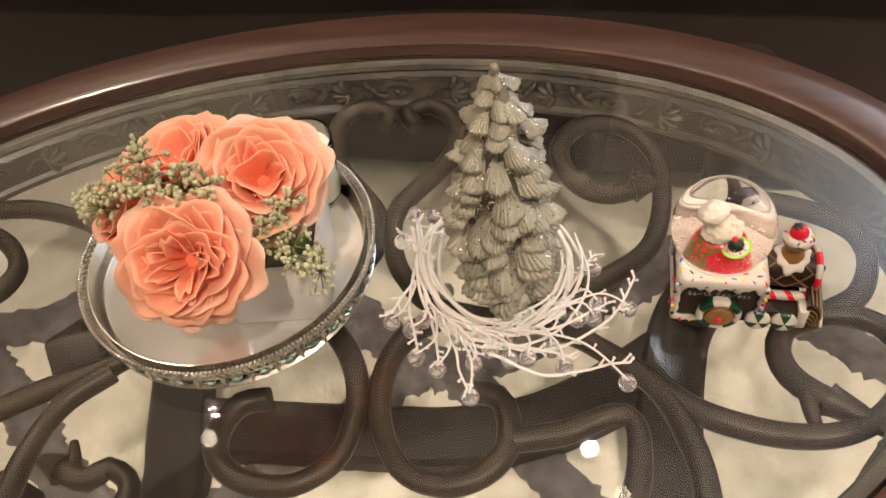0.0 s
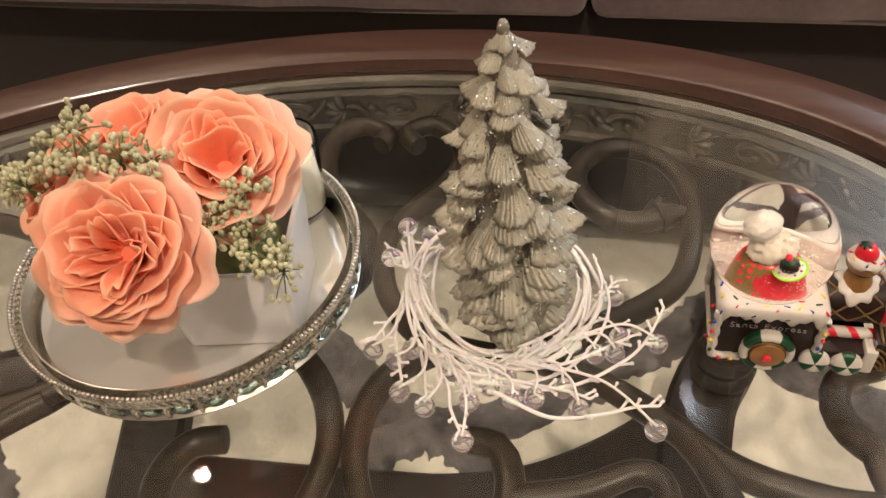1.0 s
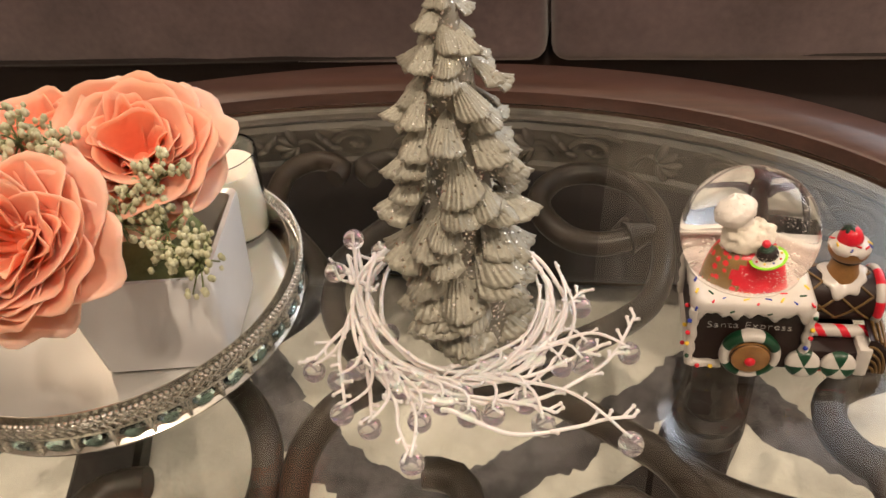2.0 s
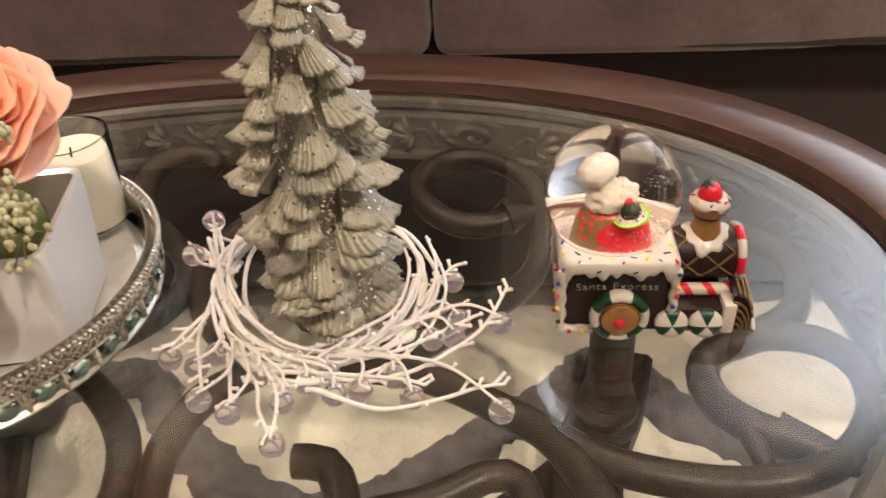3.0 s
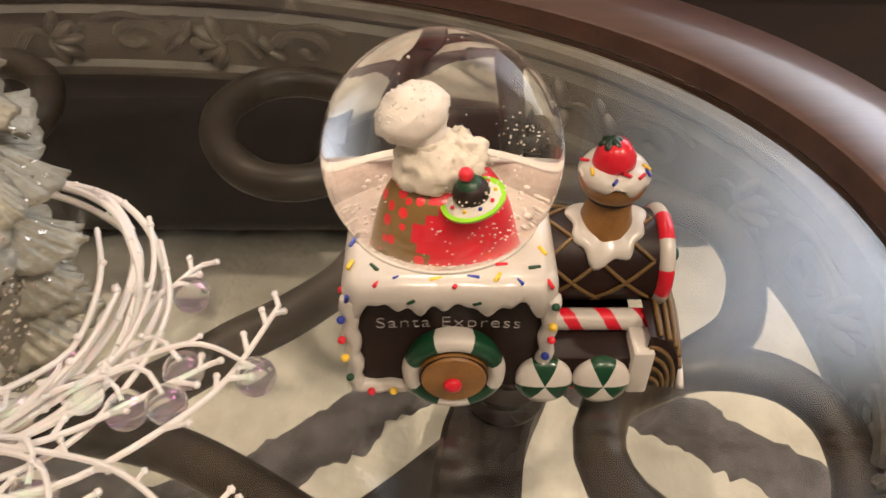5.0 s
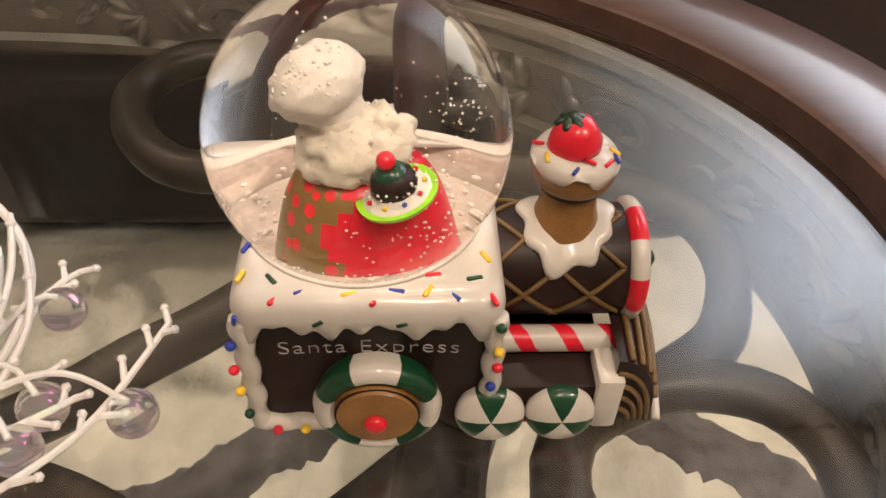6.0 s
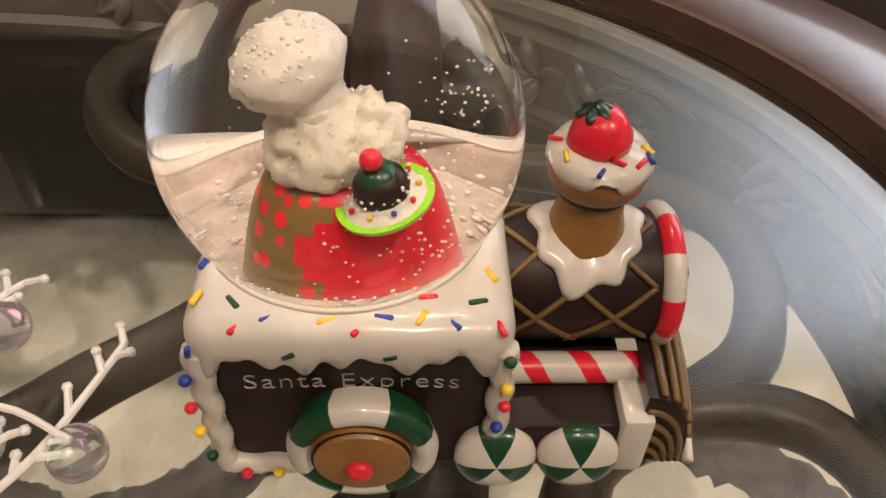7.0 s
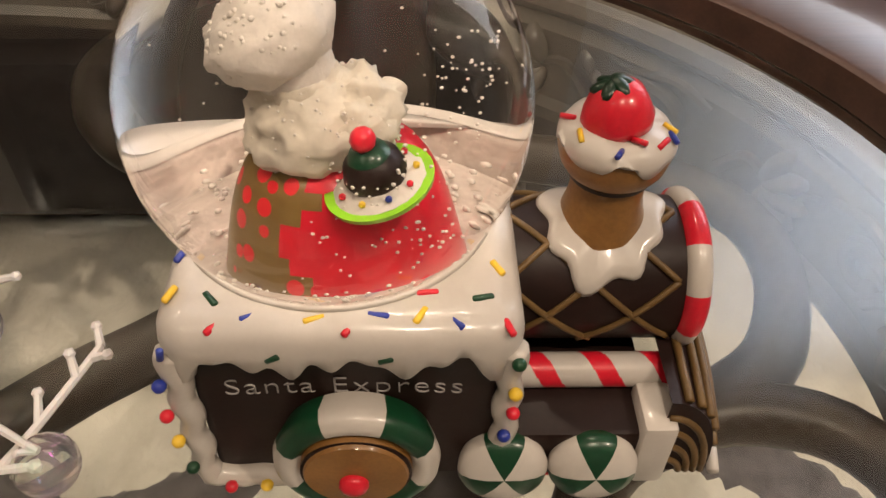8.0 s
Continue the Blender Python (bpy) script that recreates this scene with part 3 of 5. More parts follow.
ZS = 0.415
SCROLLS = [
    [(0.140, 0.612), (0.120, 0.604), (0.099, 0.609), (0.081, 0.630), (0.076, 0.657), (0.090, 0.680), (0.113, 0.685), (0.137, 0.674), (0.153, 0.650), (0.159, 0.621), (0.157, 0.580), (0.148, 0.550), (0.129, 0.529), (0.109, 0.514), (0.092, 0.499), (0.070, 0.486), (0.045, 0.479)],
    [(-0.050, 0.673), (-0.062, 0.688), (-0.045, 0.701), (-0.021, 0.686), (-0.011, 0.658), (-0.018, 0.630), (-0.037, 0.599), (-0.049, 0.576), (-0.049, 0.552), (-0.040, 0.524), (-0.026, 0.504), (-0.008, 0.488), (0.030, 0.480), (0.070, 0.477), (0.103, 0.468), (0.142, 0.445), (0.158, 0.431), (0.171, 0.408), (0.183, 0.372), (0.187, 0.31)],
    [(0.142, 0.446), (0.158, 0.434), (0.178, 0.421), (0.203, 0.413), (0.234, 0.409), (0.264, 0.413), (0.289, 0.427), (0.304, 0.445), (0.311, 0.462), (0.311, 0.482), (0.300, 0.497), (0.282, 0.503), (0.265, 0.502), (0.249, 0.495), (0.237, 0.485), (0.233, 0.468), (0.239, 0.452), (0.252, 0.441), (0.266, 0.434)],
    [(0.226, 0.606), (0.257, 0.599), (0.281, 0.589), (0.297, 0.574), (0.301, 0.551), (0.291, 0.522), (0.270, 0.505), (0.250, 0.495)],
    [(-0.081, 0.672), (-0.079, 0.687), (-0.102, 0.696), (-0.119, 0.681), (-0.120, 0.652), (-0.107, 0.618), (-0.084, 0.593), (-0.066, 0.572), (-0.058, 0.550), (-0.062, 0.525), (-0.085, 0.498), (-0.12, 0.478), (-0.16, 0.466), (-0.20, 0.440), (-0.232, 0.412), (-0.268, 0.391), (-0.302, 0.368), (-0.335, 0.34)],
    [(-0.10, 0.478), (-0.070, 0.454), (-0.051, 0.428), (-0.043, 0.398), (-0.046, 0.366), (-0.059, 0.349), (-0.079, 0.339), (-0.107, 0.340), (-0.128, 0.353), (-0.133, 0.373), (-0.124, 0.393), (-0.105, 0.399)],
    [(0.010, 0.480), (-0.018, 0.459), (-0.029, 0.430), (-0.027, 0.399), (-0.015, 0.372), (0.001, 0.356), (0.026, 0.352), (0.048, 0.362), (0.061, 0.380), (0.060, 0.402), (0.051, 0.417), (0.035, 0.419)],
    [(-0.43, 0.545), (-0.403, 0.549), (-0.366, 0.553), (-0.319, 0.545), (-0.28, 0.525), (-0.24, 0.49), (-0.20, 0.45)],
    [(-0.42, 0.524), (-0.387, 0.521), (-0.363, 0.508), (-0.349, 0.488), (-0.356, 0.465), (-0.378, 0.457)],
    [(-0.262, 0.29), (-0.262, 0.312), (-0.262, 0.348), (-0.252, 0.382), (-0.228, 0.408)],
    [(-0.235, 0.334), (-0.211, 0.328), (-0.199, 0.338), (-0.179, 0.326), (-0.182, 0.295)],
    [(0.128, 0.325), (0.142, 0.362), (0.144, 0.390), (0.140, 0.409), (0.126, 0.412), (0.097, 0.396), (0.060, 0.386)],
]
for i, pts in enumerate(SCROLLS):
    path = smooth_path([(x, y, ZS) for x, y in pts], 0.006)
    bm = tube(bmesh.new(), path, lambda t: 0.0080 + 0.0006 * math.sin(9 * t), 12)
    s = part("scroll", bm, IRON, table)
    if i in (0, 2, 10):
        p, q = path[0 if i != 2 else -1], path[3 if i != 2 else -4]
        d = (p - q).normalized() * (1.7 if i == 2 else 1.0)
        bm = bmesh.new()
        tube(bm, smooth_path([p - d * 0.004, p + d * 0.008 + Vector((0, 0, 0.001)), p + d * 0.018 + Vector((0.002, -0.002, 0))], 0.002), lambda t: 0.0105 * (1 - t * 0.75) + 0.001, 12)
        side = Vector((-d.y, d.x, 0)) * (1 if i == 0 else -1)
        tube(bm, smooth_path([p - d * 0.012, p - d * 0.006 + side * 0.009, p + d * 0.003 + side * 0.019], 0.002), lambda t: 0.006 * (1 - t * 0.7) + 0.001, 10)
        part("leaf_end", bm, IRON, s, "forged leaf tip")


def leg(foot, top):
    """A splayed wooden leg: a turned lower shaft with rings and a square upper block."""
    foot, top = Vector(foot), Vector(top)
    d = (top - foot)
    L = d.length
    m = Matrix.Translation(foot) @ d.to_track_quat("Z", "Y").to_matrix().to_4x4()
    bm = bmesh.new()
    lathe(bm, [(0, 0), (0.034, 0), (0.036, 0.02), (0.030, 0.05), (0.027, 0.12), (0.027, 0.42 * L), (0.030, 0.44 * L), (0.033, 0.455 * L), (0.030, 0.465 * L), (0.033, 0.465 * L), (0.036, 0.468 * L), (0.03, 0.47 * L), (0, 0.47 * L)], m, 32)
    r = bmesh.new()
    rbox(r, (-0.022, -0.022, 0.46 * L), (0.022, 0.022, L), 0.006, 3, m)
    return bm, r


bm = lathe(bmesh.new(), [(0, 0.050), (0.032, 0.050), (0.034, 0.056), (0.030, 0.064), (0.026, 0.067), (0.031, 0.073), (0.032, 0.080), (0.027, 0.087), (0.024, 0.090), (0.027, 0.096), (0.0255, 0.102), (0.022, 0.108),
                          (0.0215, 0.20), (0.022, 0.33), (0.026, 0.345), (0.022, 0.36), (0.026, 0.375), (0.026, 0.43), (0, 0.43)], Matrix.Translation((0.234, 0.762, 0)), 40)
part("column", bm, WOOD_DARK, table, "dark turned wooden column with rings")
for foot, top in (((-0.42, 0.80, 0.03), (-0.27, 0.42, 0.40)), ((-0.39, 0.02, 0.03), (-0.28, 0.32, 0.40)), ((0.24, 0.05, 0.03), (0.187, 0.33, 0.40))):
    shaft, block = leg(foot, top)
    lg = part("leg", shaft, WOOD_DARK, table, "dark turned wooden leg")
    part("block", block, WOOD_DARK, lg)


def stretcher(points, w, z0, z1):
    path = smooth_path([(x, y, 0) for x, y in points], 0.02)
    bm = bmesh.new()
    rows = []
    for i, p in enumerate(path):
        d = (path[min(len(path) - 1, i + 1)] - path[max(0, i - 1)]).normalized()
        s = Vector((-d.y, d.x, 0))
        rows.append([bm.verts.new(p + s * o + Vector((0, 0, z))) for o, z in ((-w, z0), (-w, z1 - 0.006), (-w + 0.006, z1), (w - 0.006, z1), (w, z1 - 0.006), (w, z0))])
    for a, b in zip(rows, rows[1:]):
        for k in range(6):
            bm.faces.new((a[k], b[k], b[(k + 1) % 6], a[(k + 1) % 6]))
    bm.faces.new(rows[0])
    bm.faces.new(rows[-1][::-1])
    bmesh.ops.recalc_face_normals(bm, faces=bm.faces)
    return bm


for low, pts in enumerate(([(0.20, 0.70), (0.13, 0.64), (0.05, 0.592), (-0.04, 0.567), (-0.12, 0.560), (-0.22, 0.553), (-0.32, 0.548), (-0.37, 0.545)],
            [(-0.46, 0.80), (-0.41, 0.66), (-0.375, 0.54), (-0.353, 0.46), (-0.36, 0.3), (-0.39, 0.02)],
            [(0.262, 0.87), (0.243, 0.80), (0.215, 0.73), (0.203, 0.63), (0.2025, 0.53), (0.2, 0.38), (0.21, 0.2), (0.24, 0.05)],
            [(-0.39, 0.02), (-0.22, 0.14), (-0.06, 0.18), (0.12, 0.15), (0.24, 0.05)])):
    part("stretcher", stretcher(pts, 0.037, 0.014 + 0.001 * low, 0.042 + 0.003 * low), WOOD_DARK, table, "curved dark wooden stretcher")

# ---- mirrored tray ----
RX, RY, RR = -0.1425, 0.4795, 0.1010
tray = thing("mirror_tray", (RX, RY, G), "round silver tray with mirrored bottom, lattice rim and crystals", "tray")
RT = Matrix.Translation((RX, RY, G))
part("base", lathe(bmesh.new(), [(0, 0.001), (RR - 0.012, 0.001), (RR - 0.004, 0.002), (RR - 0.003, 0.005), (RR - 0.008, 0.007), (0, 0.007)], RT, 96), SILVER, tray)
part("mirror", lathe(bmesh.new(), [(0, 0.0074), (0, 0.0074), (RR - 0.009, 0.0074), (RR - 0.008, 0.0082), (0, 0.0082)][1:], RT, 96), MIRROR, tray, "round mirror glass")
part("lower_ring", lathe(bmesh.new(), [(RR - 0.004, 0.0012), (RR - 0.0005, 0.002), (RR, 0.0035), (RR - 0.002, 0.005), (RR - 0.005, 0.004), (RR - 0.004, 0.0012)], RT, 96), SILVER, tray)
part("middle_ring", lathe(bmesh.new(), [(RR - 0.003, 0.014), (RR + 0.0005, 0.0145), (RR + 0.0005, 0.016), (RR - 0.003, 0.0165), (RR - 0.003, 0.014)], RT, 96), SILVER, tray)
bm = bmesh.new()
NB = 230
for k in range(NB):
    a = 2 * math.pi * k / NB
    ball(bm, (RX + (RR + 0.002) * math.cos(a), RY + (RR + 0.002) * math.sin(a), G + 0.0262), 0.00155, (1, 1, 1.0), 1)
part("beaded_edge", bm, SILVER, tray, "beaded silver edge", smooth=180)
bm = bmesh.new()
NL = 130
for k in range(NL):
    for way in (-1, 1):
        pts = []
        for j in range(5):
            f = j / 4
            a = 2 * math.pi * (k + way * f * 2.0) / NL
            r = RR - 0.0005 + 0.003 * f + 0.0006 * math.sin(f * 9.4 + way)
            pts.append(Vector((RX + r * math.cos(a), RY + r * math.sin(a), G + 0.0155 + 0.0102 * f)))
        tube(bm, pts, 0.00085, 5)
part("lattice", bm, SILVER, tray, "woven silver lattice", smooth=180)
bm = bmesh.new()
lathe(bm, [(RR - 0.0042, 0.004), (RR - 0.0042, 0.026), (RR - 0.0036, 0.026), (RR - 0.0036, 0.004)], RT, 96)
part("backing", bm, SILVER, tray)
NC = 36
bm = bmesh.new()
lathe(bm, [(0, 0), (0.0042, 0), (0.0048, 0.0012), (0.003, 0.0032), (0, 0.0036)], None, 8)
gem = part("crystal", bm, CRYSTAL, None, smooth=0)
bm = bmesh.new()
tube(bm, [Vector((0, 0, -0.0052)), Vector((0.0006, 0, 0)), Vector((0, 0, 0.0052))], 0.0012, 6)
ball(bm, (0, 0, 0), 0.0019, (1, 1, 1), 1)
post = part("setting", bm, SILVER, None)
for k in range(NC):
    a = 360 * k / NC
    m = pose(0, 0, 0.0095, 0, 0, a) @ pose(RR - 0.0035, 0, 0, 0, 90, 0) @ Matrix.Diagonal((1.0, 1.32, 1.15, 1))
    again(gem, tray, m)
    m = pose(0, 0, 0.0095, 0, 0, a + 180 / NC) @ pose(RR - 0.001, 0, 0)
    again(post, tray, m)
bpy.data.objects.remove(gem)
bpy.data.objects.remove(post)
for k in range(4):
    a = radians(45 + 90 * k)
    bm = bmesh.new()
    ball(bm, (RX + (RR - 0.012) * math.cos(a), RY + (RR - 0.012) * math.sin(a), G + 0.0012), 0.006, (1, 1, 0.2), 2)
    part("foot", bm, SILVER, tray)

# ---- flowers ----
TZ = G + 0.0083
VX, VY = -0.097, 0.462
flowers = thing("flower_arrangement", (VX, VY, TZ), "peach silk roses with pale green sprigs in a white square vase", "flower arrangement")
VH = 0.062
bm = bmesh.new()
VM = Matrix.Translation((VX, VY, TZ)) @ pose(0, 0, 0, 0, 0, 10)
rings = []
for hw, z, rad in ((0.0, 0.0005, 0), (0.030, 0.0005, 0.005), (0.0325, 0.003, 0.006), (0.037, VH - 0.002, 0.006), (0.0365, VH, 0.006), (0.0335, VH - 0.001, 0.005), (0.031, 0.012, 0.005), (0, 0.012, 0)):
    if hw == 0:
        rings.append([bm.verts.new(VM @ Vector((0, 0, z)))])
        continue
    ring = []
    for cx, cy, a0 in ((1, 1, 0), (-1, 1, 90), (-1, -1, 180), (1, -1, 270)):
        for q in range(5):
            a = radians(a0 + 22.5 * q)
            ring.append(bm.verts.new(VM @ Vector((cx * (hw - rad) + rad * math.cos(a), cy * (hw - rad) + rad * math.sin(a), z))))
    rings.append(ring)
for a, b in zip(rings, rings[1:]):
    n = max(len(a), len(b))
    for k in range(n):
        if len(a) == 1:
            bm.faces.new((a[0], b[(k + 1) % n], b[k]))
        elif len(b) == 1:
            bm.faces.new((a[k], a[(k + 1) % n], b[0]))
        else:
            bm.faces.new((a[k], a[(k + 1) % n], b[(k + 1) % n], b[k]))
bmesh.ops.recalc_face_normals(bm, faces=bm.faces)
part("vase", bm, VASE, flowers, "glossy white square ceramic vase")
bm = bmesh.new()
ball(bm, (VX, VY, TZ + VH - 0.01), 0.028, (1, 1, 0.7), 2)
part("floral_foam", bm, STEM, flowers, "dark green filling")


def petal(length, width, lift, curl, cup, seed, r0=0.0):
    """One rounded petal that leans out from the flower's axis; lift is the angle at its base, curl how it bends outward."""
    rnd = random.Random(seed)
    R, C = 11, 13
    ph, ph2, notch = rnd.uniform(0, 6), rnd.uniform(0, 6), rnd.uniform(0.0, 0.10)
    grid = []
    for i in range(R):
        v = i / (R - 1)
        row = []
        for j in range(C):
            u = 2 * j / (C - 1) - 1
            vv = v * (1 - 0.58 * abs(u) ** 3.2 - notch * math.exp(-(u * 4) ** 2))
            r, z = r0, 0.0
            for s in range(10):
                q = vv * (s + 0.5) / 10
                aa = radians(lift - curl * q ** 2.2)
                r += math.cos(aa) * length * vv / 10
                z += math.sin(aa) * length * vv / 10
            a = radians(lift - curl * vv ** 2.2)
            w = width * (0.30 + 0.74 * math.sin(0.5 * math.pi * min(1, 1.25 * v)))
            ruff = 0.10 * length * vv ** 3 * math.sin(ph + 3.4 * u) + 0.018 * length * vv * vv * math.sin(ph2 + 6 * u)
            push = cup * width * u * u * (1.0 - 0.35 * v) + ruff
            row.append(Vector((r - push * math.sin(a), w * u * (1 - 0.12 * cup * u * u), z + push * math.cos(a))))
        grid.append(row)
    return grid


def fold(width, depth, height, lean, seed):
    """An inner petal folded like a trough: a wavy sheet bent into a U that opens towards the flower's middle."""
    rnd = random.Random(seed)
    R, C = 8, 15
    ph, ph2 = rnd.uniform(0, 6), rnd.uniform(0, 6)
    grid = []
    for i in range(R):
        v = i / (R - 1)
        row = []
        for j in range(C):
            u = 2 * j / (C - 1) - 1
            tall = v * height * (1 - 0.30 * abs(u) ** 2.5 + 0.05 * math.sin(ph + 5 * u))
            w = width * (0.45 + 0.55 * v)
            out = depth * (1 - abs(u) ** 1.7) * (0.55 + 0.45 * v) + lean * tall * v
            wave = 0.07 * height * v * v * math.sin(ph2 + 7 * u)
            row.append(Vector((out + wave, w * math.sin(1.5 * u) * (1 - 0.10 * v * abs(u)), tall)))
        grid.append(row)
    return grid


def rose(center, axis, size, seed, quarters, nest, petals):
    """A full silk rose: a heart of folded petals in swirled quarters, then rows of (count, length, width, lift, curl, cup, tint)."""
    rnd = random.Random(seed)
    d = Vector(axis).normalized()
    m = Matrix.Translation(center) @ d.to_track_quat("Z", "Y").to_matrix().to_4x4()
    bm = bmesh.new()
    ball(bm, (0, 0, -0.002), 0.012, (1, 1, 0.7), 2)
    bmesh.ops.transform(bm, matrix=m @ Matrix.Scale(size / 0.04, 4), verts=bm.verts)
    head = part("rose", bm, PETAL_IN, flowers, "open peach silk rose")
    for k in range(quarters):
        turn = 360 * k / quarters + rnd.uniform(-14, 14)
        for j in range(nest):
            f = 1 - j / (nest + 0.6)
            g = fold(0.40 * f * size * rnd.uniform(0.9, 1.1), 0.50 * f * size * rnd.uniform(0.85, 1.1), (0.64 + 0.05 * j) * size * rnd.uniform(0.94, 1.06), 0.34 * f + 0.10, rnd.random())
            bm = closed_shell(bmesh.new(), g, 0.0005, True)
            at = pose(0, 0, 0, 0, 0, turn + rnd.uniform(-9, 9)) @ pose(0.06 * size, rnd.uniform(-0.03, 0.03) * size, 0.02 * size, 0, 0, rnd.uniform(-10, 22))
            bmesh.ops.transform(bm, matrix=m @ at, verts=bm.verts)
            part("petal", bm, PETAL_IN, head, smooth=180)
    off = 0
    for count, length, width, lift, curl, cup, tint in petals:
        off += rnd.uniform(20, 50)
        for k in range(count):
            g = petal(length * size * rnd.uniform(0.92, 1.1), width * size * rnd.uniform(0.9, 1.15), lift + rnd.uniform(-7, 7), curl + rnd.uniform(-12, 12), cup * rnd.uniform(0.8, 1.2), rnd.random(), 0.05 * size)
            bm = closed_shell(bmesh.new(), g, 0.0005, True)
            bmesh.ops.transform(bm, matrix=m @ pose(0, 0, 0, 0, 0, off + 360 * k / count + rnd.uniform(-8, 8)), verts=bm.verts)
            part("petal", bm, (PETAL_IN, PETAL_MID, PETAL_OUT)[tint], head, smooth=180)


FULL = [(5, 0.98, 0.46, 60, 14, 0.85, 0), (6, 1.04, 0.54, 46, 12, 0.8, 1), (6, 1.10, 0.62, 32, 14, 0.7, 1), (5, 1.12, 0.66, 14, 12, 0.55, 2)]
OPEN = [(5, 0.86, 0.50, 66, 8, 0.8, 0), (5, 1.04, 0.62, 54, 14, 0.75, 1), (6, 1.14, 0.70, 36, 24, 0.6, 1), (6, 1.16, 0.72, 14, 26, 0.5, 2)]
rose((-0.109, 0.406, 0.566), (0.14, -0.70, 0.66), 0.0370, 3, 5, 4, FULL)
rose((-0.083, 0.459, 0.573), (0.24, -0.45, 0.85), 0.0345, 8, 4, 3, OPEN)
rose((-0.132, 0.466, 0.570), (-0.20, -0.05, 0.95), 0.0320, 15, 3, 2, OPEN)
rose((-0.154, 0.444, 0.565), (-0.60, -0.30, 0.72), 0.0300, 21, 4, 3, FULL)


def sprig(root, heads, seed, count, spread):
    """A sprig: forked stems that end in small pale buds."""
    rnd = random.Random(seed)
    root = Vector(root)
    stems, buds = bmesh.new(), bmesh.new()
    for hx, hy, hz in heads:
        h = Vector((hx, hy, hz))
        tube(stems, smooth_path([root, (root + h) / 2 + Vector((0, 0, 0.004)), h], 0.004), 0.0008, 5)
        for _ in range(count):
            d = Vector((rnd.gauss(0, 1), rnd.gauss(0, 1), rnd.gauss(0.4, 0.8))).normalized()
            e = h + d * spread * rnd.uniform(0.45, 1.0)
            tube(stems, [h, (h + e) / 2 + Vector((0, 0, 0.001)), e], 0.0004, 4)
            for _ in range(3):
                ball(buds, e + Vector((rnd.uniform(-1, 1), rnd.uniform(-1, 1), rnd.uniform(-1, 1))) * 0.0022, rnd.uniform(0.0010, 0.0017), (1, 1, 1.4), 1)
    s = part("sprig", stems, STEM, flowers, "green sprig with pale buds", smooth=180)
    tagged(part("blossom", buds, BUD, s, "pale yellow-green buds", smooth=180), kind="stuff")


sprig((-0.125, 0.44, 0.54), [(-0.131, 0.424, 0.604), (-0.112, 0.428, 0.602), (-0.148, 0.426, 0.600), (-0.100, 0.432, 0.598), (-0.138, 0.438, 0.609)], 1, 20, 0.0145)
sprig((-0.09, 0.445, 0.54), [(-0.068, 0.428, 0.572), (-0.056, 0.420, 0.566), (-0.074, 0.418, 0.570), (-0.046, 0.413, 0.560), (-0.061, 0.434, 0.582), (-0.038, 0.408, 0.560)], 2, 20, 0.0145)
sprig((-0.15, 0.44, 0.54), [(-0.166, 0.424, 0.588), (-0.178, 0.430, 0.578), (-0.160, 0.418, 0.590)], 3, 18, 0.014)

# ---- votive candle ----
CX, CY = -0.0985, 0.5475
cup = thing("votive_candle", (CX, CY, TZ), "white candle in a clear glass cup on the mirror tray", "candle")
CM = Matrix.Translation((CX, CY, TZ))
bm = lathe(bmesh.new(), [(0, 0.0004), (0.0175, 0.0004), (0.019, 0.002), (0.0205, 0.025), (0.0225, 0.054), (0.0222, 0.0555), (0.0212, 0.0545), (0.0193, 0.025), (0.0180, 0.0028), (0, 0.0020)], CM, 48)
o = part("cup", bm, CUP_GLASS, cup, "clear glass cup")
o.visible_shadow = False
part("wax", lathe(bmesh.new(), [(0, 0.0022), (0.0176, 0.0031), (0.01925, 0.025), (0.0201, 0.044), (0.0195, 0.0455), (0.006, 0.0405), (0, 0.0405)], CM, 40), WAX, cup)
bm = bmesh.new()
tube(bm, smooth_path([(CX, CY, TZ + 0.039), (CX + 0.0004, CY, TZ + 0.044), (CX + 0.001, CY, TZ + 0.048)], 0.002), 0.0006, 6)
part("wick", bm, CHOC, cup)

# ---- tree figurine ----
PX, PY = 0.0535, 0.4785
tree = thing("tree_figurine", (PX, PY, G), "silver-champagne glitter fir tree figurine with fan-shaped leaves", "tree figurine")
bm = bmesh.new()
lathe(bm, [(0, 0.0005), (0.022, 0.0005), (0.023, 0.003), (0.021, 0.03), (0.018, 0.07), (0.013, 0.11), (0.010, 0.15), (0.004, 0.178), (0, 0.184)], Matrix.Translation((PX, PY, G)), 28)
for v in bm.verts:
    v.co += Vector((noise.noise(v.co * 90), noise.noise(v.co * 90 + Vector((5, 0, 0))), 0)) * 0.0025
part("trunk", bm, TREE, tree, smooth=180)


def fan_leaf(seed):
    """A ribbed, scalloped fan that hangs down and flares at its tip; the stem is at the origin, x points out. One unit long."""
    rnd = random.Random(seed)
    R, C = 9, 33
    skew, wide = rnd.uniform(-0.08, 0.08), rnd.uniform(0.9, 1.12)
    grid = []
    for i in range(R):
        v = i / (R - 1)
        row = []
        for j in range(C):
            u = 2 * j / (C - 1) - 1
            half = wide * (0.06 + 0.30 * v ** 0.8)
            edge = v * (1 - 0.34 * abs(u) ** 2.2 + 0.025 * math.cos(u * 17 + 3 * skew) * v)
            rib = 0.015 * min(1, 2 * v) * math.cos(u * 26)
            push = rib + 0.05 * math.sin(math.pi * v) - 0.55 * half * (math.sqrt(u * u + 0.015) - 0.12)
            x = 0.74 * edge
            z = -0.74 * edge + 0.20 * edge ** 3
            row.append(Vector((x + 0.66 * push, u * half + skew * v * v, z + 0.75 * push)))
        grid.append(row)
    return closed_shell(bmesh.new(), grid, 0.055)


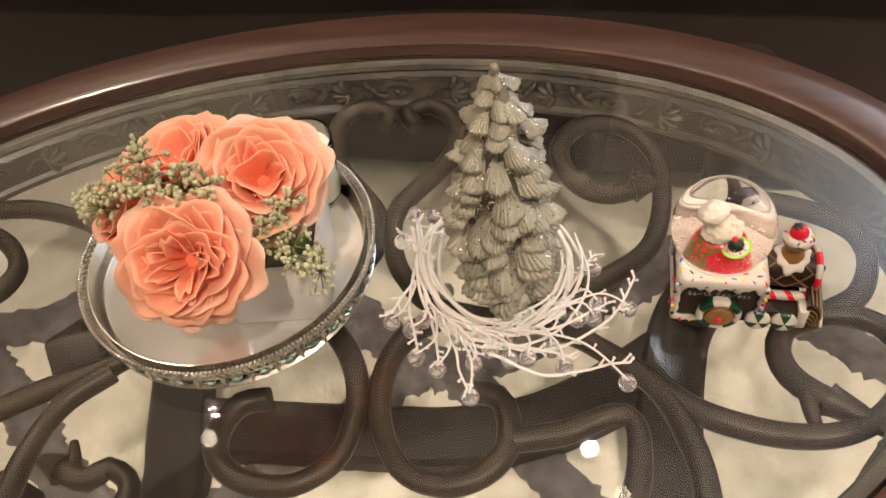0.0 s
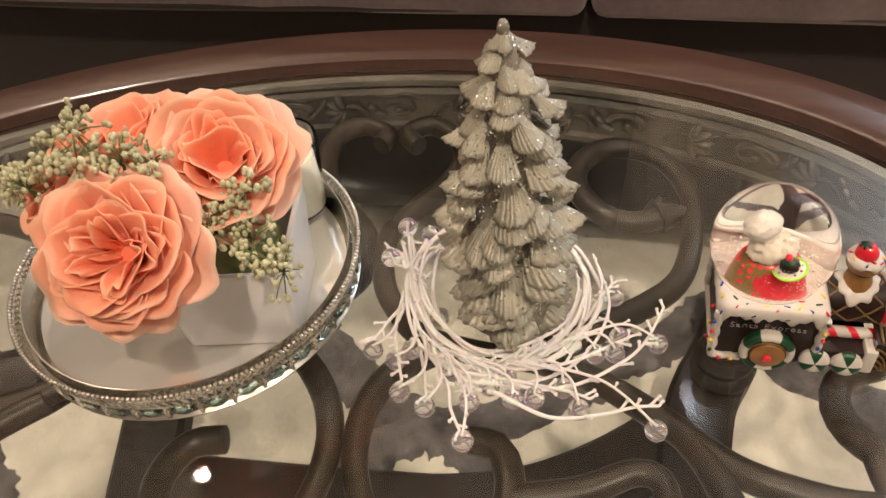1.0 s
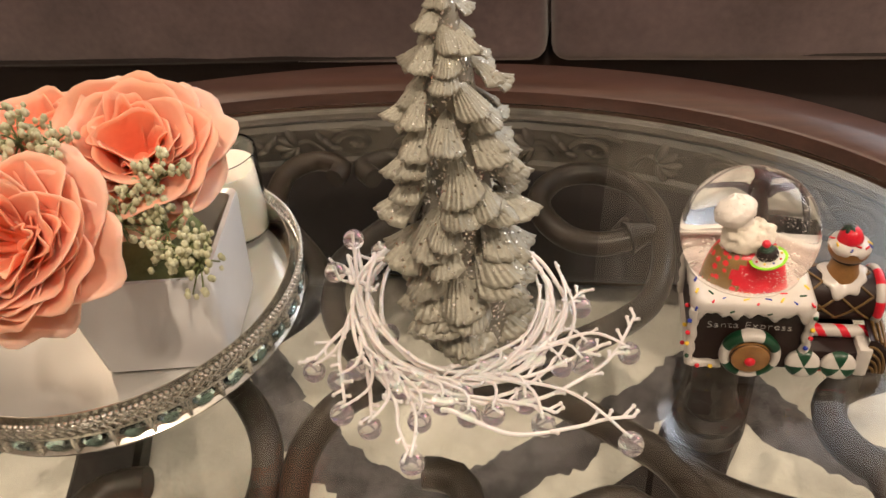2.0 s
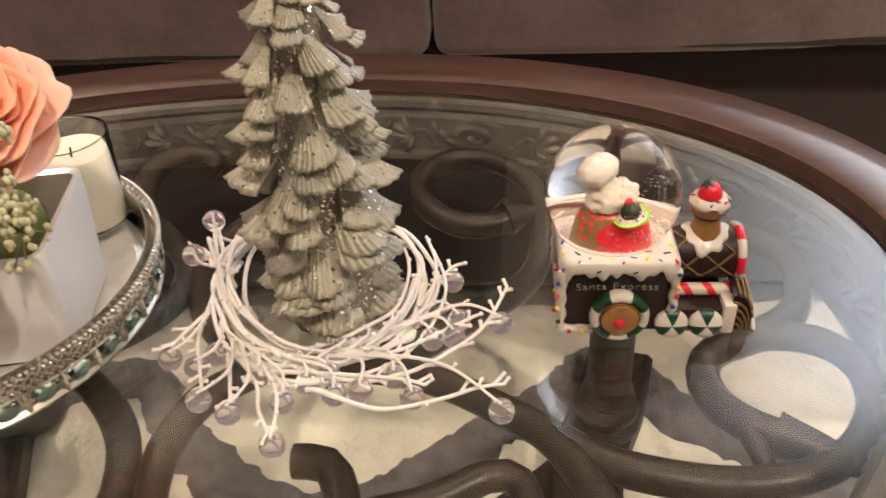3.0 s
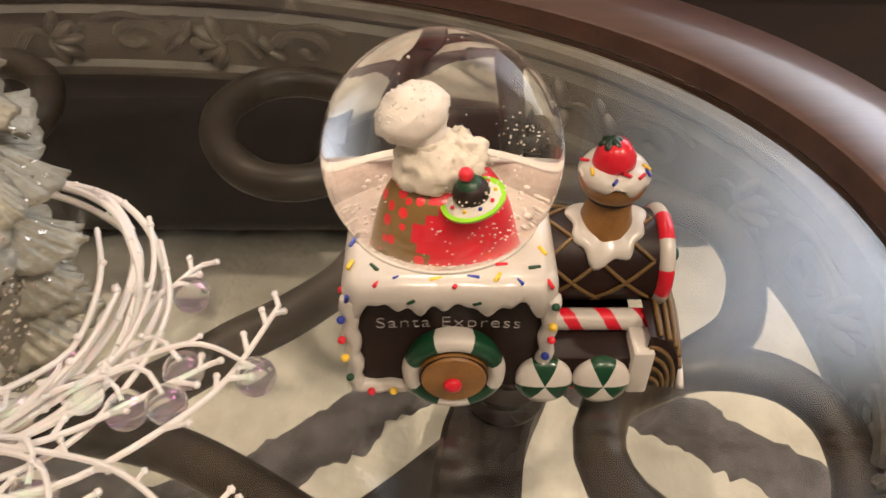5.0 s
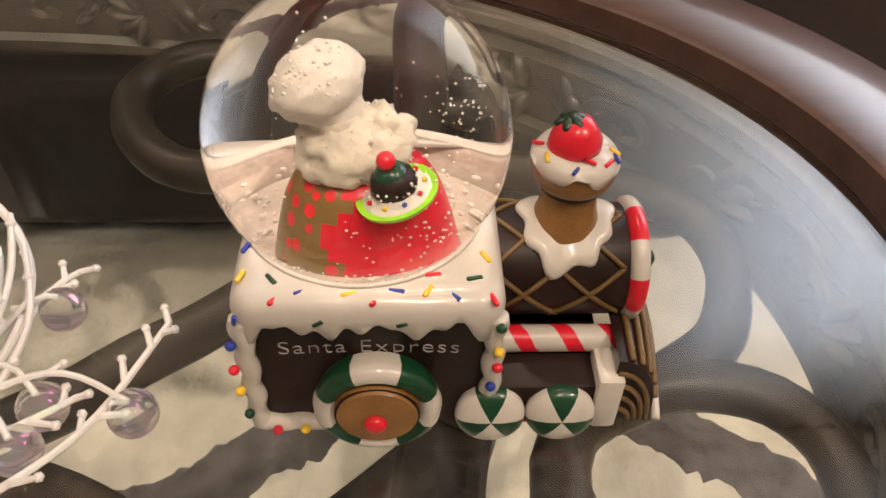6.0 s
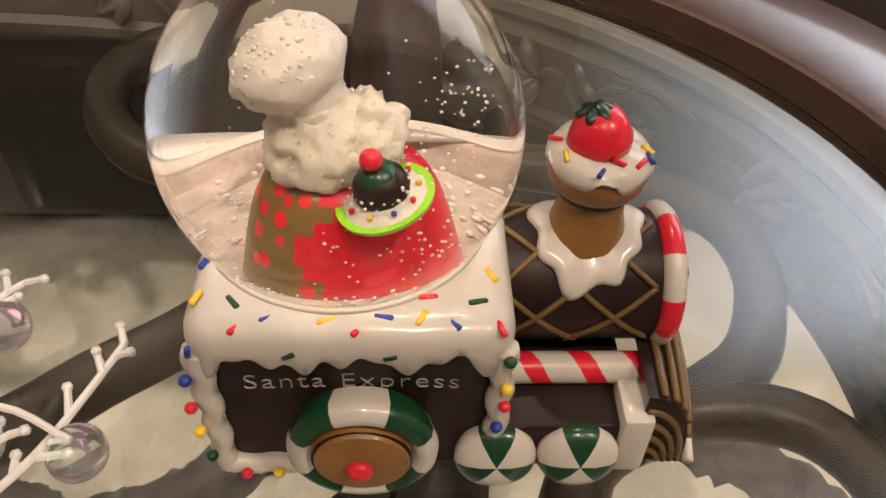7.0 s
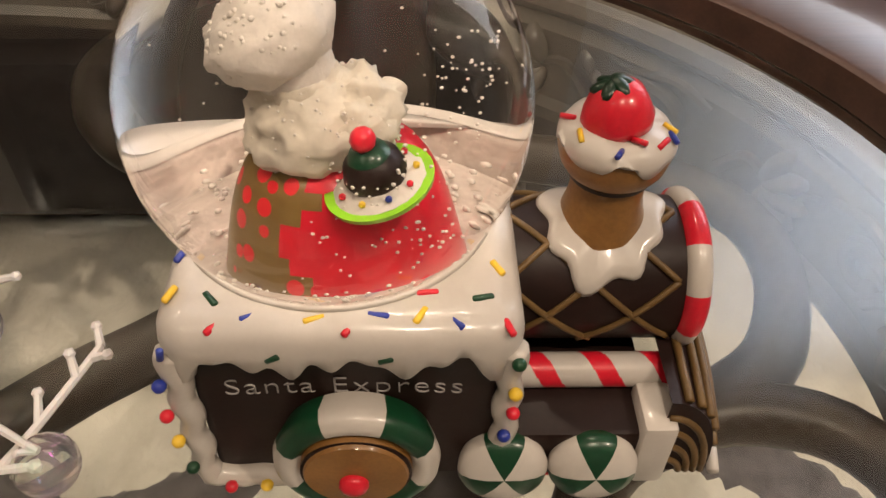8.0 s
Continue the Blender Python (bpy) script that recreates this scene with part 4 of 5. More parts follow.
fans = [part("leaf", fan_leaf(s), TREE_LEAF, None, smooth=100) for s in range(4)]
rnd = random.Random(12)
NLEAF = 98
OUTLINE = [(0.0, 0.029), (0.015, 0.034), (0.048, 0.0385), (0.11, 0.0315), (0.135, 0.027), (0.152, 0.020), (0.168, 0.0125), (0.19, 0.006)]
for t in range(NLEAF):
    f = t / (NLEAF - 1)
    size = (0.0365 - 0.0215 * f ** 1.25) * rnd.uniform(0.88, 1.14)
    z = 0.024 + 0.155 * f
    tipz = max(0.0, z - 0.6 * size)
    for (z0, r0), (z1, r1) in zip(OUTLINE, OUTLINE[1:]):
        if z0 <= tipz <= z1:
            reach = r0 + (r1 - r0) * (tipz - z0) / (z1 - z0)
    a = 137.5 * t + rnd.uniform(-26, 26)
    rr = max(0.0008, reach - size * 0.74)
    m = pose(0, 0, z + rnd.uniform(-0.002, 0.002), 0, 0, a) @ pose(rr, 0, 0, rnd.uniform(-10, 10), rnd.uniform(-16, 12), 0) @ Matrix.Diagonal((size, size * rnd.uniform(0.85, 1.1), size, 1))
    again(fans[rnd.randrange(4)], tree, m)
for k in range(4):
    m = pose(0, 0, 0.1835, 0, 0, 90 * k + 20) @ pose(0.0005, 0, 0, 0, 8, 0) @ Matrix.Diagonal((0.011, 0.010, 0.012, 1))
    again(fans[k], tree, m)
for ob in fans:
    bpy.data.objects.remove(ob)
bm = bmesh.new()
ball(bm, (PX, PY, G + 0.1835), 0.0028, (1, 1, 1.5), 2)
part("tip", bm, TREE, tree)

# ---- bead garland ----
garland = thing("bead_garland", (0.05, 0.455, G), "white twig garland with clear iridescent beads lying round the tree", "garland")
rnd = random.Random(5)
BZ = 0.0058
for s in range(10):
    pts = []
    r = 0.0505 + 0.0080 * rnd.uniform(-1, 1)
    cx, cy = 0.046 + rnd.uniform(-0.005, 0.005), 0.482 + rnd.uniform(-0.006, 0.004)
    whole = s < 4
    span = (0, 14) if whole else (rnd.randrange(4, 7), rnd.randrange(14, 17))
    for k in range(*span):
        a = 2 * math.pi * k / 14
        lift = 0.012 + 0.011 * math.sin(a + 0.3) + 0.012 * max(0, -math.cos(a)) + 0.0014 * s + rnd.uniform(-0.0025, 0.0025)
        pts.append((cx + (r + rnd.uniform(-0.0025, 0.0025)) * math.cos(a), cy + (r - 0.004 + rnd.uniform(-0.002, 0.002)) * math.sin(a), G + max(0.003, lift - 0.008)))
    path = smooth_path(pts, 0.004, whole)
    bm = tube(bmesh.new(), path, 0.0012 if whole else (lambda t: 0.0012 - 0.0004 * t), 7, whole)
    for p in path[::5]:
        ball(bm, p + Vector((rnd.uniform(-1, 1), rnd.uniform(-1, 1), rnd.uniform(0, 1))) * 0.0007, 0.0014, (1, 1, 1), 1)
    part("strand", bm, TWIG, garland)

TWIGS = [
    [(0.048, 0.418), (0.055, 0.415), (0.081, 0.405), (0.106, 0.410), (0.123, 0.416), (0.134, 0.418)],
    [(0.000, 0.446), (0.012, 0.436), (0.026, 0.418), (0.031, 0.402), (0.038, 0.390)],
    [(0.030, 0.436), (0.066, 0.422), (0.091, 0.426), (0.113, 0.441), (0.126, 0.457), (0.136, 0.483)],
    [(0.098, 0.470), (0.104, 0.492), (0.110, 0.500)],
    [(-0.010, 0.470), (-0.016, 0.455), (-0.020, 0.440)],
    [(-0.012, 0.480), (-0.010, 0.450), (-0.004, 0.432), (0.002, 0.416)],
    [(0.004, 0.446), (0.012, 0.425), (0.017, 0.408)],
    [(0.010, 0.440), (0.030, 0.428), (0.060, 0.424), (0.090, 0.420), (0.100, 0.418)],
    [(0.020, 0.434), (0.050, 0.430), (0.086, 0.438), (0.112, 0.456), (0.120, 0.462)],
    [(0.026, 0.432), (0.036, 0.420), (0.040, 0.412)],
]
bead_bm = bmesh.new()
ball(bead_bm, (0, 0, 0), 0.0056, (1, 1, 1), 3)
bead0 = part("bead", bead_bm, BEAD, None, smooth=180)
for pts in TWIGS:
    path = smooth_path([(x, y, G + 0.0035 + 0.0035 * math.sin(2.5 * i / len(pts)) + rnd.uniform(0, 0.002)) for i, (x, y) in enumerate(pts)], 0.004)
    bm = tube(bmesh.new(), path, lambda t: 0.0012 - 0.0004 * t, 7)
    for i, p in enumerate(path[2:], 2):
        if rnd.random() < 0.26 or i > len(path) - 4:
            d = (p - path[i - 1]).normalized()
            side = Vector((-d.y, d.x, 0)) * rnd.choice((-1, 1))
            L = rnd.uniform(0.003, 0.0075)
            e = p + (d * 0.7 + side * rnd.uniform(0.5, 1.1)).normalized() * L + Vector((0, 0, rnd.uniform(0, 0.003)))
            tube(bm, [p, (p + e) / 2, e], lambda t: 0.0009 - 0.0002 * t, 6)
            ball(bm, e, 0.0012, (1, 1, 1), 1)
    part("twig", bm, TWIG, garland)
BEADS = [(0.040, 0.386), (0.133, 0.405), (0.017, 0.403), (0.002, 0.410), (0.039, 0.409), (0.095, 0.412), (0.061, 0.414), (0.072, 0.416), (0.086, 0.424), (0.056, 0.427),
         (0.048, 0.420), (0.034, 0.432), (0.016, 0.438), (-0.005, 0.430), (0.002, 0.438), (-0.019, 0.435), (0.013, 0.463), (0.133, 0.459), (0.113, 0.461), (0.101, 0.448),
         (0.111, 0.450), (0.088, 0.453), (0.079, 0.464), (0.072, 0.447), (0.062, 0.444)]
HIGH = [(-0.019, 0.487, 0.026), (0.109, 0.489, 0.0065), (-0.012, 0.505, 0.034), (-0.004, 0.522, 0.012), (0.026, 0.424, 0.008)]
for x, y, z in [(x, y, BZ) for x, y in BEADS] + HIGH:
    b = again(bead0, garland, Matrix.Translation((x - 0.05, y - 0.455, z)) @ Euler((rnd.random() * 3, rnd.random() * 3, 0)).to_matrix().to_4x4())
    b.visible_shadow = False
    end = Vector((x, y, G + z + 0.004))
    a = math.atan2(y - 0.482, x - 0.044) - rnd.uniform(0.15, 0.55)
    root = Vector((0.044 + 0.052 * math.cos(a), 0.482 + 0.048 * math.sin(a), G + 0.008))
    if (root - end).length > 0.006:
        along = Vector((-math.sin(a), math.cos(a), 0)) * min(0.012, 0.35 * (root - end).length)
        mid = (root * 0.55 + end * 0.45) + along + Vector((0, 0, 0.003))
        path = smooth_path([root, mid, end], 0.003)
        bm = tube(bmesh.new(), path, lambda t: 0.0010 - 0.0003 * t, 6)
        for p in path[4::6]:
            q = p + Vector((rnd.uniform(-1, 1), rnd.uniform(-1, 1), rnd.uniform(-0.2, 0.8))).normalized() * rnd.uniform(0.002, 0.005)
            tube(bm, [p, (p + q) / 2, q], 0.0006, 5)
            ball(bm, q, 0.0010, (1, 1, 1), 1)
        part("twig", bm, TWIG, garland)
bpy.data.objects.remove(bead0)
# tuft of upright twigs where the strands are bound
for k in range(12):
    a = rnd.uniform(0, 6.28)
    s = Vector((-0.008 + rnd.uniform(-0.003, 0.003), 0.488 + rnd.uniform(-0.006, 0.006), G + 0.02))
    e = s + Vector((0.016 * math.cos(a), 0.014 * math.sin(a), rnd.uniform(-0.008, 0.016)))
    bm = tube(bmesh.new(), smooth_path([s, (s + e) / 2 + Vector((0, 0, 0.003)), e], 0.003), 0.0011, 6)
    for q in range(3):
        f = e + Vector((rnd.uniform(-1, 1), rnd.uniform(-1, 1), rnd.uniform(-0.5, 1))) * 0.004
        tube(bm, [e, (e + f) / 2, f], 0.0008, 5)
    part("twig", bm, TWIG, garland)

garland.location.y += 0.004

# ---- gingerbread train with snow globe ----
train = thing("snow_globe_train", (0.2, 0.488, G), "painted resin gingerbread train carrying a glass snow globe", "snow globe")
Y0, Y1 = 0.4635, 0.5128
def rounded_loop(x0, x1, y0, y1, r, step):
    pts = []
    for cx, cy, a0 in ((x1 - r, y1 - r, 0), (x0 + r, y1 - r, 90), (x0 + r, y0 + r, 180), (x1 - r, y0 + r, 270)):
        for q in range(9):
            a = radians(a0 + 90 * q / 8)
            pts.append((Vector((cx + r * math.cos(a), cy + r * math.sin(a), 0)), Vector((math.cos(a), math.sin(a), 0))))
    out = []
    for (p, n), (p2, n2) in zip(pts, pts[1:] + pts[:1]):
        k = max(1, int((p2 - p).length / step))
        for j in range(k):
            out.append((p.lerp(p2, j / k), n.lerp(n2, j / k).normalized()))
    return out


bm = bmesh.new()
rings = []
for off, z in ((0.0, G + 0.0015), (0.0, 0.4985), (-0.0015, 0.4985), (-0.0015, 0.4885)):
    rings.append([bm.verts.new(p + n * off + Vector((0, 0, z))) for p, n in rounded_loop(0.1615, 0.2095, Y0, Y1, 0.0022, 0.004)])
for a, b in zip(rings, rings[1:]):
    for k in range(len(a)):
        bm.faces.new((a[k], a[(k + 1) % len(a)], b[(k + 1) % len(a)], b[k]))
bm.faces.new(rings[0][::-1])
bm.faces.new(rings[-1])
bmesh.ops.recalc_face_normals(bm, faces=bm.faces)
cab = part("cab", bm, CHOC, train, "dark chocolate-brown cab")


def drip(p):
    """How far the icing hangs below its edge at a place on the cab."""
    s = p.x if abs(p.y - Y0) < 0.006 or abs(p.y - Y1) < 0.006 else p.y - 0.29
    d = 0.0025 + 0.0012 * math.sin(s * 520) + 0.0008 * math.sin(s * 1130 + 1)
    for c, w, h in ((0.162, 0.0035, 0.0045), (0.178, 0.0028, 0.0045), (0.193, 0.003, 0.0032), (0.209, 0.0030, 0.0045), (0.2, 0.003, 0.001), (0.218, 0.003, 0.003), (0.228, 0.003, 0.004)):
        d += h * math.exp(-((s - c) / w) ** 2)
    return d


bm = bmesh.new()
loop = rounded_loop(0.1590, 0.2120, Y0 - 0.0032, Y1 + 0.0025, 0.006, 0.0007)
rings = []
for p, n in loop:
    d = drip(p)
    zb = 0.4985 - d
    prof = [(-0.010, 0.5032), (-0.004, 0.5034), (-0.0015, 0.5028), (0.0, 0.5008), (0.0004, 0.4985), (0.0002, zb + 0.0012), (-0.0008, zb + 0.0002), (-0.0022, zb + 0.0003), (-0.0030, zb + 0.002)]
    rings.append([bm.verts.new(p + n * o + Vector((0, 0, z + 0.0004 * noise.noise(Vector((p.x, p.y, z)) * 160)))) for o, z in prof])
for a, b in zip(rings, rings[1:] + rings[:1]):
    for k in range(1, len(a) - 1):
        bm.faces.new((a[k], b[k], b[k + 1], a[k + 1]))
# the roof dips into a round seat under the globe, its shade painted in
seat = []
for (p, n), ring in zip(loop, rings):
    d = Vector((p.x - 0.1836, p.y - 0.4900, 0)).normalized()
    seat.append([bm.verts.new(Vector((0.1836, 0.4900, z)) + d * r) for r, z in ((0.0245, 0.5036), (0.0238, 0.5030), (0.0222, 0.4985), (0.0165, 0.4930))])
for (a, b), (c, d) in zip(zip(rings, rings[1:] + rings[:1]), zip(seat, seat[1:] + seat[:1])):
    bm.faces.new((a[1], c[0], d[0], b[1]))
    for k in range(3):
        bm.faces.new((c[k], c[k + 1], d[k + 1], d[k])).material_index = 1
for ring in rings:
    bm.verts.remove(ring[0])
bmesh.ops.recalc_face_normals(bm, faces=bm.faces)
icing = part("icing", bm, ICING, train, "dripping white icing roof", smooth=180, mats=(SHADED_BED,))

# icing piping on the cab's corners and foot
for pts in ([(0.1605, Y0 - 0.0008, 0.497 - 0.0043 * k) for k in range(9)], [(0.2105, Y0 - 0.0008, 0.497 - 0.0043 * k) for k in range(9)],
            [(0.1605 + 0.005 * k, Y0 - 0.0008, G + 0.0028) for k in range(4)], [(0.1608, Y1, 0.497 - 0.0043 * k) for k in range(9)]):
    path = smooth_path(pts, 0.0008)
    bm = tube(bmesh.new(), [p + Vector((0.0004 * math.sin(p.z * 700 + p.x * 300), 0, 0.0003 * math.sin(p.x * 900))) for p in path], lambda t: 0.0021 + 0.0001 * math.sin(t * 21), 10)
    part("icing_edge", bm, ICING, train, smooth=180)
bm = rbox(bmesh.new(), (0.1595, Y0 + 0.001, G + 0.001), (0.2115, Y1 - 0.001, G + 0.004), 0.001, 2)
part("foot_plate", bm, ICING, train)

for x, y, z, mt, w in ((0.1585, 0.4605, 0.4915, BLUE, "blue"), (0.1582, 0.4600, 0.4845, RED, "red"), (0.1585, 0.4600, 0.4775, YELLOW, "yellow"), (0.1592, 0.4600, 0.4695, GREEN, "green"),
                       (0.1645, 0.4600, 0.4632, RED, "red"), (0.1705, 0.4602, 0.4632, YELLOW, "yellow"), (0.2112, 0.4602, 0.4965, GREEN, "green"), (0.2112, 0.4600, 0.4895, YELLOW, "yellow"),
                       (0.2112, 0.4600, 0.4845, RED, "red"), (0.2102, 0.4600, 0.4782, BLUE, "blue"), (0.158, 0.470, 0.4925, RED, "red"), (0.158, 0.470, 0.480, YELLOW, "yellow"), (0.158, 0.470, 0.468, RED, "red")):
    bm = bmesh.new()
    ball(bm, (x, y, z), 0.00115, (1, 1, 0.9), 2)
    part("candy_dot", bm, mt, train, w + " candy dot", smooth=180)

SPR = [(0.161, 0.468, 20, YELLOW), (0.182, 0.4635, 70, YELLOW), (0.197, 0.464, 30, YELLOW), (0.2085, 0.473, -30, YELLOW), (0.167, 0.467, -40, GREEN), (0.206, 0.467, 80, GREEN),
       (0.173, 0.464, 60, BLUE), (0.191, 0.464, 100, BLUE), (0.202, 0.463, -40, BLUE), (0.161, 0.476, 20, BLUE), (0.168, 0.4625, 35, RED), (0.187, 0.4622, 30, RED), (0.198, 0.468, 85, RED),
       (0.2095, 0.4622, -20, RED)]
for x, y, a, mt in SPR:
    z = 0.5034 if y > 0.4648 else 0.5034 - (0.4648 - y) * 0.35
    d = Vector((math.sin(radians(a)), math.cos(radians(a)), 0)) * 0.0014
    c = Vector((x, y, z))
    bm = tube(bmesh.new(), [c - d * 1.15, c - d, c, c + d, c + d * 1.15], lambda t: 0.0003 if t in (0, 1) else 0.00056, 8)
    part("sprinkle", bm, mt, icing, smooth=180)
for x, z, a, mt in ((0.176, 0.4975, 60, GREEN), (0.192, 0.497, 70, GREEN), (0.1605, 0.4985, 10, BLUE)):
    c = Vector((x, Y0 - 0.0034, z + 0.001))
    d = Vector((math.sin(radians(a)), 0, math.cos(radians(a)))) * 0.001
    bm = tube(bmesh.new(), [c - d * 1.15, c - d, c, c + d, c + d * 1.15], lambda t: 0.0003 if t in (0, 1) else 0.00056, 8)
    part("sprinkle", bm, mt, icing, smooth=180)

# lettering on the cab
cu = bpy.data.curves.new("lettering", "FONT")
cu.body = "Santa Express"
cu.size, cu.extrude, cu.space_character, cu.offset = 0.0059, 0.00012, 1.12, -0.00015
tob = new("lettering_source", cu)
bpy.context.view_layer.update()
me = bpy.data.meshes.new_from_object(tob.evaluated_get(bpy.context.evaluated_depsgraph_get()))
bpy.data.objects.remove(tob)
bm = bmesh.new()
bm.from_mesh(me)
xs = [v.co.x for v in bm.verts]
w = max(xs) - min(xs)
for v in bm.verts:
    fx = (v.co.x - min(xs)) / w
    v.co = Vector((0.1668 + 0.0366 * fx, Y0 - 0.0002 - v.co.z, 0.4853 + v.co.y * 0.95 + 0.0012 * math.sin(math.pi * fx) * 0.5))
part("lettering", bm, LETTER, cab, "silver lettering", smooth=0)

# big wheel
WX, WZ, WY = 0.1866, 0.4736, 0.4582
wheel = part("wheel", lathe(bmesh.new(), [(0, -0.0050), (0.0088, -0.0050), (0.0090, 0.0012), (0.0082, 0.0026), (0.0, 0.0034)], Matrix.Translation((WX, WY, WZ)) @ pose(0, 0, 0, 90, 0, 0), 40), CARAMEL, train, "caramel wheel disc")
m = Matrix.Translation((WX, WY, WZ)) @ pose(0, 0, 0, 90, 0, 0) @ Matrix.Diagonal((1.0, 1.03, 1, 1))
bm = lathe(bmesh.new(), [(0.0084, -0.0010), (0.0092, 0.0008), (0.0106, 0.0019), (0.0120, 0.0017), (0.0132, 0.0006), (0.0136, -0.0012), (0.0122, -0.0050)], m, 96, lambda j, k: 1 if int(k / 12 + 0.5) % 2 else 0)
part("tyre", bm, ICING, wheel, "white and green candy ring", smooth=180, mats=(GREEN,))
bm = bmesh.new()
ball(bm, (WX - 0.0003, WY - 0.0036, WZ - 0.0006), 0.0025, (1, 0.7, 1), 2)
part("hub", bm, RED, wheel, "red hub", smooth=180)
bm = bmesh.new()
tube(bm, [Vector((WX + 0.0085 * math.cos(2 * math.pi * k / 40), WY - 0.0016, WZ + 0.0083 * math.sin(2 * math.pi * k / 40))) for k in range(40)], 0.0005, 6, True)
part("wheel_line", bm, CHOC, wheel)

# small mint wheels
for mx in (0.2108, 0.2262):
    def mint_slot(j, k):
        return 1 if abs((k + 0.5) * 3.75 % 120 - 90) < 25 else 0
    m = Matrix.Translation((mx, 0.4606, 0.4676)) @ pose(0, 0, 0, 78, 0, 0) @ Matrix.Diagonal((1.04, 0.98, 1, 1))
    bm = lathe(bmesh.new(), [(0, -0.003), (0.0066, -0.003), (0.0072, -0.0015), (0.0074, 0.0), (0.0069, 0.0012), (0.0053, 0.0022), (0.0028, 0.0029), (0, 0.0031)], m, 96, mint_slot)
    part("mint_wheel", bm, ICING, train, "white and green peppermint wheel", smooth=180, mats=(GREEN,))
bm = rbox(bmesh.new(), (0.2095, 0.4625, G + 0.001), (0.2365, 0.4645, G + 0.0026), 0.0006, 2)
part("red_line", bm, RED, train)

# engine
bm = rbox(bmesh.new(), (0.2085, 0.4625, G + 0.0012), (0.2365, 0.512, 0.4742), 0.0012, 2)
part("running_board", bm, CHOC, train, "chocolate running board")
bm = rbox(bmesh.new(), (0.2335, 0.4610, G + 0.0008), (0.2395, 0.4720, 0.4775), 0.0012, 2)
part("bumper", bm, ICING, train, "white front bumper")
BY, BZ0, BR = 0.4885, 0.4878, 0.0127
bm = lathe(bmesh.new(), [(0, -0.001), (BR, -0.001), (BR, 0.0305), (BR * 0.93, 0.032), (0, 0.032)], Matrix.Translation((0.2100, BY, BZ0)) @ pose(0, 0, 0, 0, 90, 0), 56)
boiler = part("boiler", bm, CHOC, train, "chocolate boiler")


def on_boiler(x, a, out=0.0):
    """A point of the boiler's side: a is the angle from the top towards the front."""
    return Vector((x, BY - (BR + out) * math.sin(radians(a)), BZ0 + (BR + out) * math.cos(radians(a))))


for k in range(-4, 5):
    for way in (-1, 1):
        pts = []
        for j in range(40):
            f = j / 39
            x = 0.2105 + 0.0285 * f
            a = way * (f - 0.5) * 112 + 56 * k
            if -70 <= a <= 118:
                pts.append(on_boiler(x, a, 0.0002))
        if len(pts) > 4:
            part("waffle_line", tube(bmesh.new(), pts, 0.0006, 6), LATTICE, boiler, smooth=180)
# candy ring round the boiler's front
NW = 60
path = [Vector((0.2424, BY - 0.0120 * math.sin(2 * math.pi * k / NW), BZ0 + 0.0120 * math.cos(2 * math.pi * k / NW))) for k in range(NW)]
part("candy_ring", tube(bmesh.new(), path, 0.0023, 12, True, mat=lambda a, b: 1 if int(a * 10 + 0.2) % 2 == 0 else 0), ICING, boiler, "red and white striped ring", smooth=180, mats=(RED,))
bm = lathe(bmesh.new(), [(0.0112, 0), (0.0095, 0.0025), (0.0, 0.0035)], Matrix.Translation((0.2415, BY, BZ0)) @ pose(0, 0, 0, 0, 90, 0), 32)
part("front_disc", bm, CHOC, boiler)
bm = bmesh.new()
ball(bm, (0.2468, BY, BZ0), 0.0026, (0.9, 1, 1), 2)
part("nose", bm, GREEN, boiler, "green nose button", smooth=180)
# candy stick
path = [Vector((0.2100 + 0.0312 * k / 180, 0.4738, 0.4772)) for k in range(181)]
part("candy_stick", tube(bmesh.new(), path, lambda t: 0.0031 * min(1, max(0.35, math.sqrt(max(0, 1 - (max(0, t - 0.94) / 0.06) ** 2)))), 56, False,
                         mat=lambda a, b: 1 if (a * 3.0 + b * 1.0 + 0.30) % 1 < 0.36 else 0), ICING, train, "red and white striped candy stick", smooth=180, mats=(RED,))
# ribbed cowcatcher
bm = bmesh.new()
rows = []
for i in range(17):
    a = radians(90 * i / 16)
    rows.append([bm.verts.new((0.2375 + 0.0130 * math.sin(a) * (0.78 + 0.22 * math.sin(math.pi * q / 16)), 0.4635 + 0.049 * q / 16, G + 0.0012 + 0.0205 * math.cos(a) ** 0.8)) for q in range(17)])
for a, b in zip(rows, rows[1:]):
    for q in range(16):
        bm.faces.new((a[q], b[q], b[q + 1], a[q + 1]))
bmesh.ops.recalc_face_normals(bm, faces=bm.faces)
for q in (0, 16):
    low = bm.verts.new((0.2375, 0.4635 + 0.049 * q / 16, G + 0.0012))
    bm.faces.new([r[q] for r in rows] + [low])
bmesh.ops.recalc_face_normals(bm, faces=bm.faces)
catcher = part("cowcatcher", bm, CHOC, train, "chocolate cowcatcher with caramel ribs")
for i in range(1, 6):
    a = radians(90 * i / 6)
    pts = [Vector((0.2379 + 0.0130 * math.sin(a) * (0.78 + 0.22 * math.sin(math.pi * q / 16)), 0.4640 + 0.048 * q / 16, G + 0.0016 + 0.0205 * math.cos(a) ** 0.8)) for q in range(17)]
    part("rib", tube(bmesh.new(), pts, 0.0008, 6), LATTICE, catcher, smooth=180)
for i in range(1, 5):
    f = i / 5
    pts = [Vector((0.2379 + 0.0101 * math.sin(radians(a)) * (0.35 + 0.65 * f), 0.4634, G + 0.0014 + 0.0205 * f * math.cos(radians(a)))) for a in range(0, 91, 10)]
    part("rib", tube(bmesh.new(), pts, 0.0007, 6), LATTICE, catcher, smooth=180)
